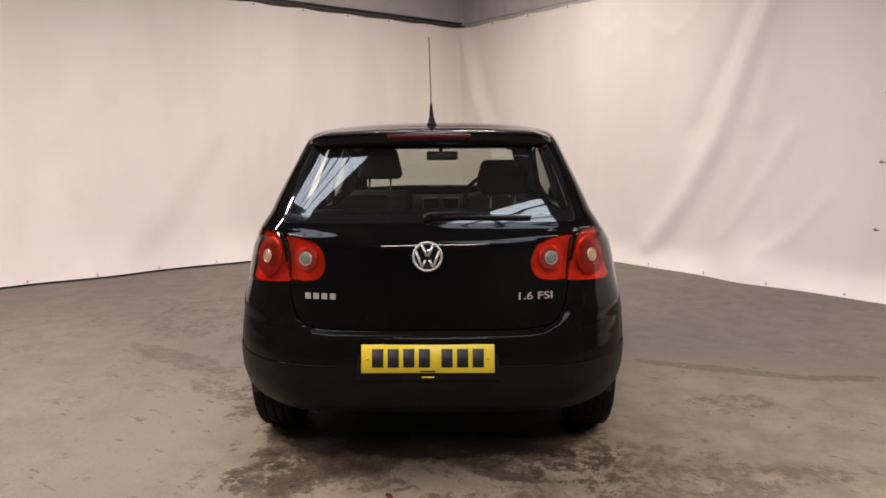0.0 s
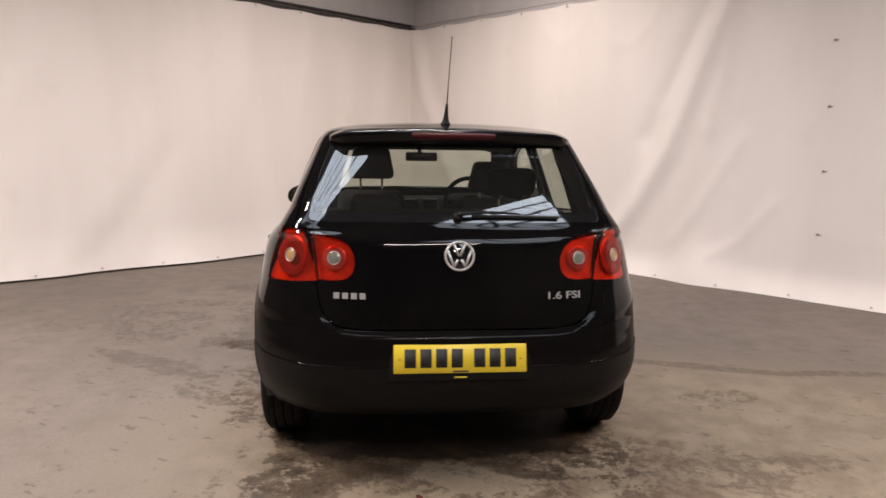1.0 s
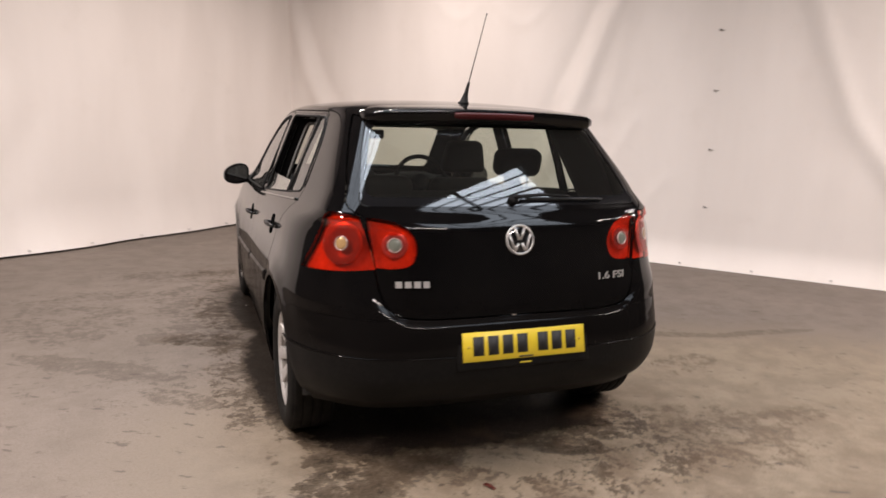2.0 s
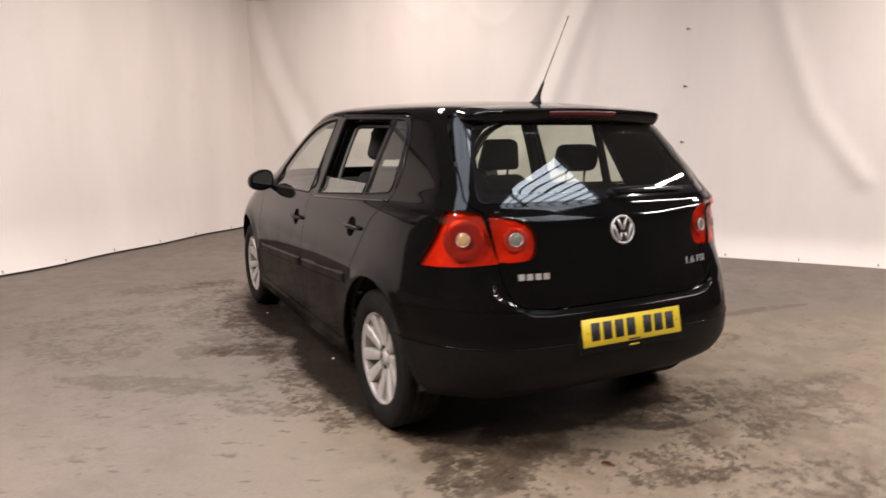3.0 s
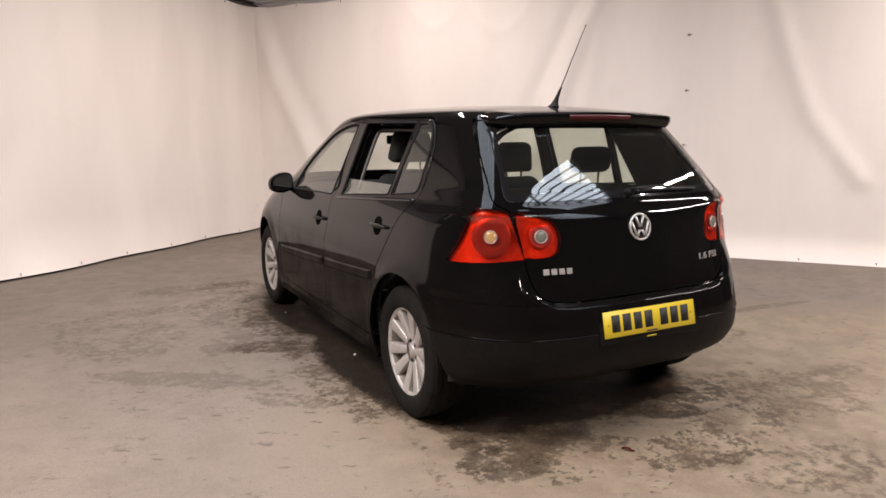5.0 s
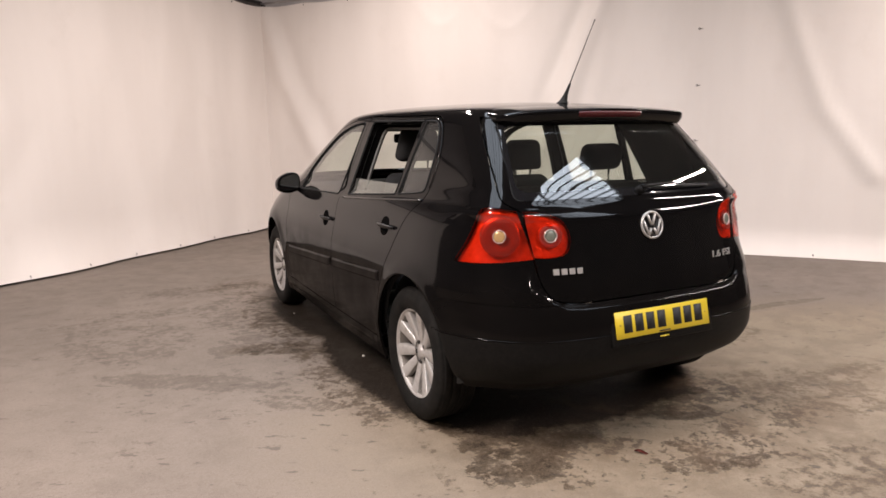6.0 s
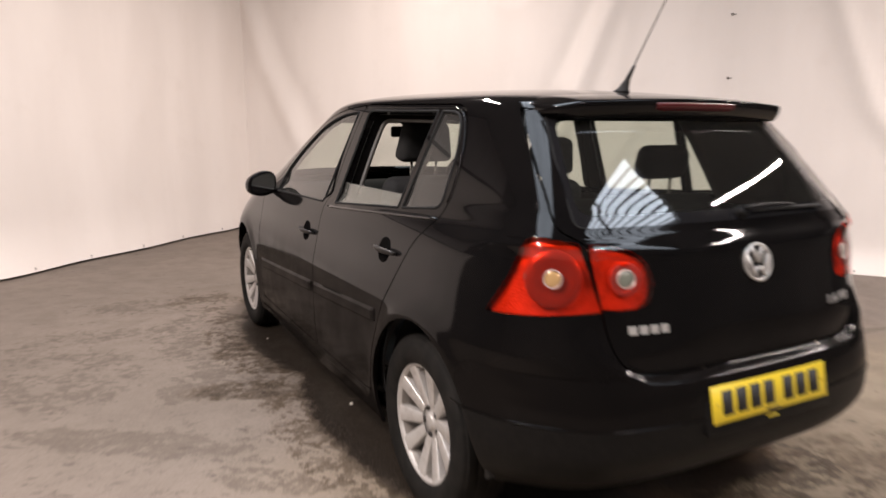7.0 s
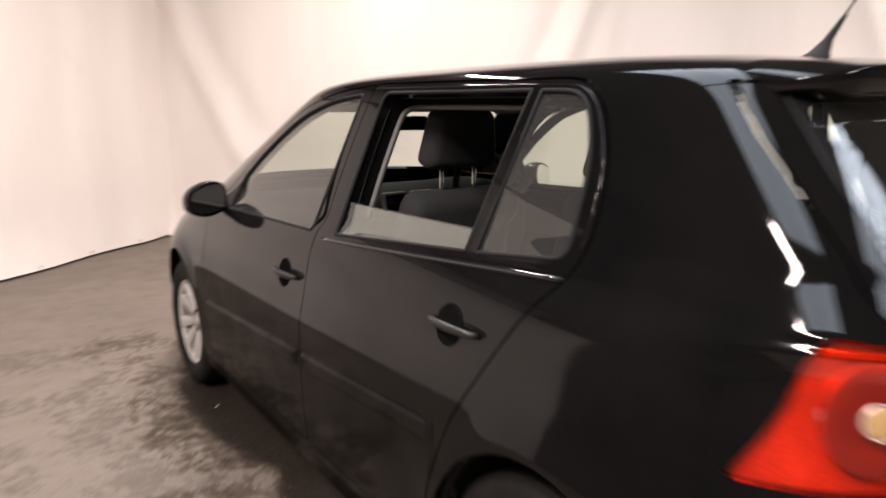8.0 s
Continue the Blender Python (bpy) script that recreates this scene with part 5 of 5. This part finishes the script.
wheel = None
for side in (-1, 1):
    for y in (HUB_R, HUB_F):
        m = Matrix.Translation((side * 0.742, y, TYRE)) @ Matrix.Rotation(side * math.pi / 2, 4, "Y") @ Matrix.Rotation(0.35 + y, 4, "Z")
        if wheel is None:
            wheel = part("wheel", hub_mesh(), brake_steel, car)
            part("tyre", tyre_mesh(), tyre_mat, wheel)
            bm = bmesh.new()
            lathe(bm, [(0.198, -0.09), (0.19, -0.05), (0.186, 0.05), (0.197, 0.0715), (0.203, 0.0755)], 72)
            part("rim_barrel", bm, barrel_shade, wheel, "rim barrel with its shade put into the colour")
            part("rim", rim_mesh(), alloy, wheel, "ten-spoke silver alloy rim")
            # dark pegs put in for the shade inside the five bolt holes
            for k in range(5):
                a = 2 * math.pi * (k + 0.5) / 5
                bm = bmesh.new()
                bmesh.ops.create_cone(bm, cap_ends=True, segments=10, radius1=0.0115, radius2=0.0105, depth=0.012, matrix=pose(0.050 * math.cos(a), 0.050 * math.sin(a), 0.0455))
                part("bolt_hole_shade", bm, brake_steel, wheel, "dark peg standing for a shaded bolt hole")
            bm = bmesh.new()
            lathe(bm, [(0.0, 0.0565), (0.022, 0.0560), (0.028, 0.0535), (0.029, 0.046)], 32)
            part("centre_cap", bm, alloy, wheel)
            wheel.matrix_basis = m
        else:
            copy_thing(wheel, m)

# -- inside: linings, seats, dashboard
greenhouse = [f for k in ("body", "front_door_l", "front_door_r", "rear_door_l", "rear_door_r", "hatch") for f in regions[k]]
bm, _ = lifted([f for f in greenhouse if f.calc_center_median().z > 1.36 and f.normal.z > 0.5], -0.03)
part("headliner", bm, liner, body)
for lo, nm, off in ((1.0, "pillar_trim", -0.034), (0.3, "door_lining", -0.05)):
    hi = 9 if lo == 1.0 else 1.0
    bm, _ = lifted([f for f in greenhouse if lo < f.calc_center_median().z <= hi and f.normal.z <= 0.6 and (abs(f.normal.x) > 0.35 or f.calc_center_median().y < 0.7) and f.calc_center_median().y < 3.3 and not (0.98 < f.calc_center_median().y < 1.14 and 1.045 < f.calc_center_median().z < 1.385)], off)
    part(nm, bm, pillar_dark if lo == 1.0 else dark_cloth, body)


def seat(x, y, z, head, tall):
    root = Matrix.Translation((x, y, z))
    bm = bmesh.new()
    box(bm, (0.50, 0.50, 0.16), root @ pose(0, 0.27, 0.0, 6), 0.06, 4)
    st = part("front_seat", bm, dark_cloth, car)
    bm = bmesh.new()
    vs = box(bm, (0.49, 0.13, tall), None, 0.055, 4)
    for v in bm.verts:
        k = v.co.z / tall + 0.5
        v.co.x *= 1.0 - 0.22 * max(0, k - 0.45) ** 1.2 / 0.5
    bm.transform(root @ pose(0, -0.03, 0.02 + tall / 2, 12))
    part("backrest", bm, dark_cloth, st)
    bm = bmesh.new()
    box(bm, (0.25, 0.10, 0.19), None, 0.035, 4)
    for v in bm.verts:
        v.co.x *= 1 - 0.14 * v.co.z / 0.09
    bm.transform(Matrix.Translation((x, y - 0.10, head)) @ pose(0, 0, 0, 10))
    hr = part("headrest", bm, dark_cloth, st)
    for dx in (-0.065, 0.065):
        bm = bmesh.new()
        tube(bm, [(x + dx, y - 0.095, head - 0.07), (x + dx, y - 0.085, z + tall - 0.05)], 0.0065, 8)
        part("headrest_post", bm, chrome, hr)


seat(-0.355, 1.78, 0.46, 1.265, 0.625)
seat(0.375, 1.77, 0.46, 1.185, 0.58)
bm = bmesh.new()
box(bm, (1.30, 0.16, 0.58), pose(0, 0.92, 0.772, 18), 0.06, 4)
bench = part("rear_bench", bm, dark_cloth, car)
bm = bmesh.new()
box(bm, (1.28, 0.50, 0.18), pose(0, 1.20, 0.47), 0.06, 4)
part("bench_cushion", bm, dark_cloth, bench)
for x, z in ((-0.33, 1.06), (0.345, 1.195)):
    bm = bmesh.new()
    box(bm, (0.25, 0.10, 0.14), pose(x, 0.86, z, 14), 0.045, 4)
    hr = part("headrest", bm, dark_cloth, bench)
    for dx in (-0.06, 0.06):
        bm = bmesh.new()
        tube(bm, [(x + dx, 0.865, z - 0.06), (x + dx, 0.875, 0.97)], 0.006, 8)
        part("headrest_post", bm, chrome, hr)
bm = bmesh.new()
box(bm, (1.16, 0.52, 0.03), pose(0, 0.56, 0.985), 0.012)
part("parcel_shelf", bm, dark_cloth, car)
# dashboard
bm = bmesh.new()
rows = []
for k in range(21):
    x = -0.70 + 1.40 * k / 20
    lump = 0.035 * math.exp(-(((x - 0.37) / 0.19) ** 4))
    rows.append([bm.verts.new((x, y, z)) for y, z in ((2.62, 0.55), (2.55, 0.74), (2.56, 0.90 + 0.3 * lump), (2.62, 0.965 + lump), (2.75, 0.985 + lump), (2.95, 0.985), (3.30, 0.95))])
for a, b in zip(rows, rows[1:]):
    for k in range(6):
        bm.faces.new((a[k], a[k + 1], b[k + 1], b[k]))
bmesh.ops.recalc_face_normals(bm, faces=bm.faces)
dash = part("dashboard", bm, dash_grey, car)
for x in (-0.075, 0.075):
    bm = bmesh.new()
    box(bm, (0.128, 0.03, 0.088), pose(x, 2.574, 0.945, -15), 0.014)
    vent = part("air_vent", bm, trim_grey, dash, "silver-framed air vent")
    bm = bmesh.new()
    box(bm, (0.106, 0.02, 0.066), pose(x, 2.5605, 0.9425, -15), 0.006)
    part("vent_mouth", bm, recess_black, vent)
    for k in range(3):
        bm = bmesh.new()
        box(bm, (0.100, 0.004, 0.004), pose(x, 2.5505, 0.925 + 0.018 * k, -15))
        part("vent_slat", bm, black_plastic, vent)
bm = bmesh.new()
tube(bm, [(0.185 * math.cos(2 * math.pi * k / 40), 0.185 * math.sin(2 * math.pi * k / 40), 0) for k in range(40)], 0.016, 10, closed=True)
lathe(bm, [(0.0, 0.012), (0.05, 0.01), (0.07, -0.02), (0.05, -0.05)], 24)
for a in (0, math.pi, -math.pi / 2):
    tube(bm, [(0.04 * math.cos(a), 0.04 * math.sin(a), -0.01), (0.18 * math.cos(a), 0.18 * math.sin(a), 0)], 0.016, 8, flat=0.5)
bm.transform(pose(0.36, 2.43, 0.975, 90 - 24))
part("steering_wheel", bm, dash_grey, car)
bm = bmesh.new()
box(bm, (0.235, 0.03, 0.065), pose(0.01, 2.62, 1.295, 0, 0, -8), 0.013)
rv = part("rear_view_mirror", bm, black_plastic, car)
bm = bmesh.new()
tube(bm, [(0.0, 2.63, 1.31), (0.0, 2.70, 1.36)], 0.014, 10)
part("mirror_stalk", bm, black_plastic, rv)

# ---- small things on the floor ----
scrap_red = mat("red_scrap", (0.17, 0.032, 0.022), 0.7)
grit_white = mat("pale_grit", (0.6, 0.57, 0.52), 0.8)


def scrap(name, x, y, long, wide, material, label, category, turn):
    bm = bmesh.new()
    rows = []
    for k in range(7):
        t = k / 6
        w = wide * math.sin(math.pi * (0.12 + 0.80 * t)) ** 0.8
        rows.append([bm.verts.new(((t - 0.5) * long, j * w / 2, 0.004 + 0.006 * abs(j) + 0.004 * math.sin(5 * t))) for j in (-1, -0.4, 0.3, 1)])
    for a, b in zip(rows, rows[1:]):
        for k in range(3):
            bm.faces.new((a[k], b[k], b[k + 1], a[k + 1]))
    bmesh.ops.solidify(bm, geom=bm.faces[:], thickness=0.003)
    ob = tagged(part(name, bm, material), label, category)
    low = min(v.co.z for v in ob.data.vertices)
    ob.matrix_basis = Matrix.Translation((x, y, -low)) @ Matrix.Rotation(turn, 4, "Z")
    return ob


scrap("leaf", -0.156, -0.048, 0.055, 0.022, scrap_red, "small curled red leaf lying on the concrete", "leaf", -0.9)
for x, y, r in ((-0.728, 1.728, 0.010), (-0.83, 2.95, 0.006)):
    bm = bmesh.new()
    bmesh.ops.create_icosphere(bm, subdivisions=2, radius=r)
    for v in bm.verts:
        v.co *= 1 + 0.35 * noise.noise(v.co * 60 + Vector((x, y, 0)) * 9)
        v.co.z = max(v.co.z * 0.7, -r * 0.4)
    low = min(v.co.z for v in bm.verts)
    bm.transform(Matrix.Translation((x, y, -low)))
    tagged(part("stone_chip", bm, grit_white), "pale chip of stone on the concrete floor", "stone", "stone chips on the floor")
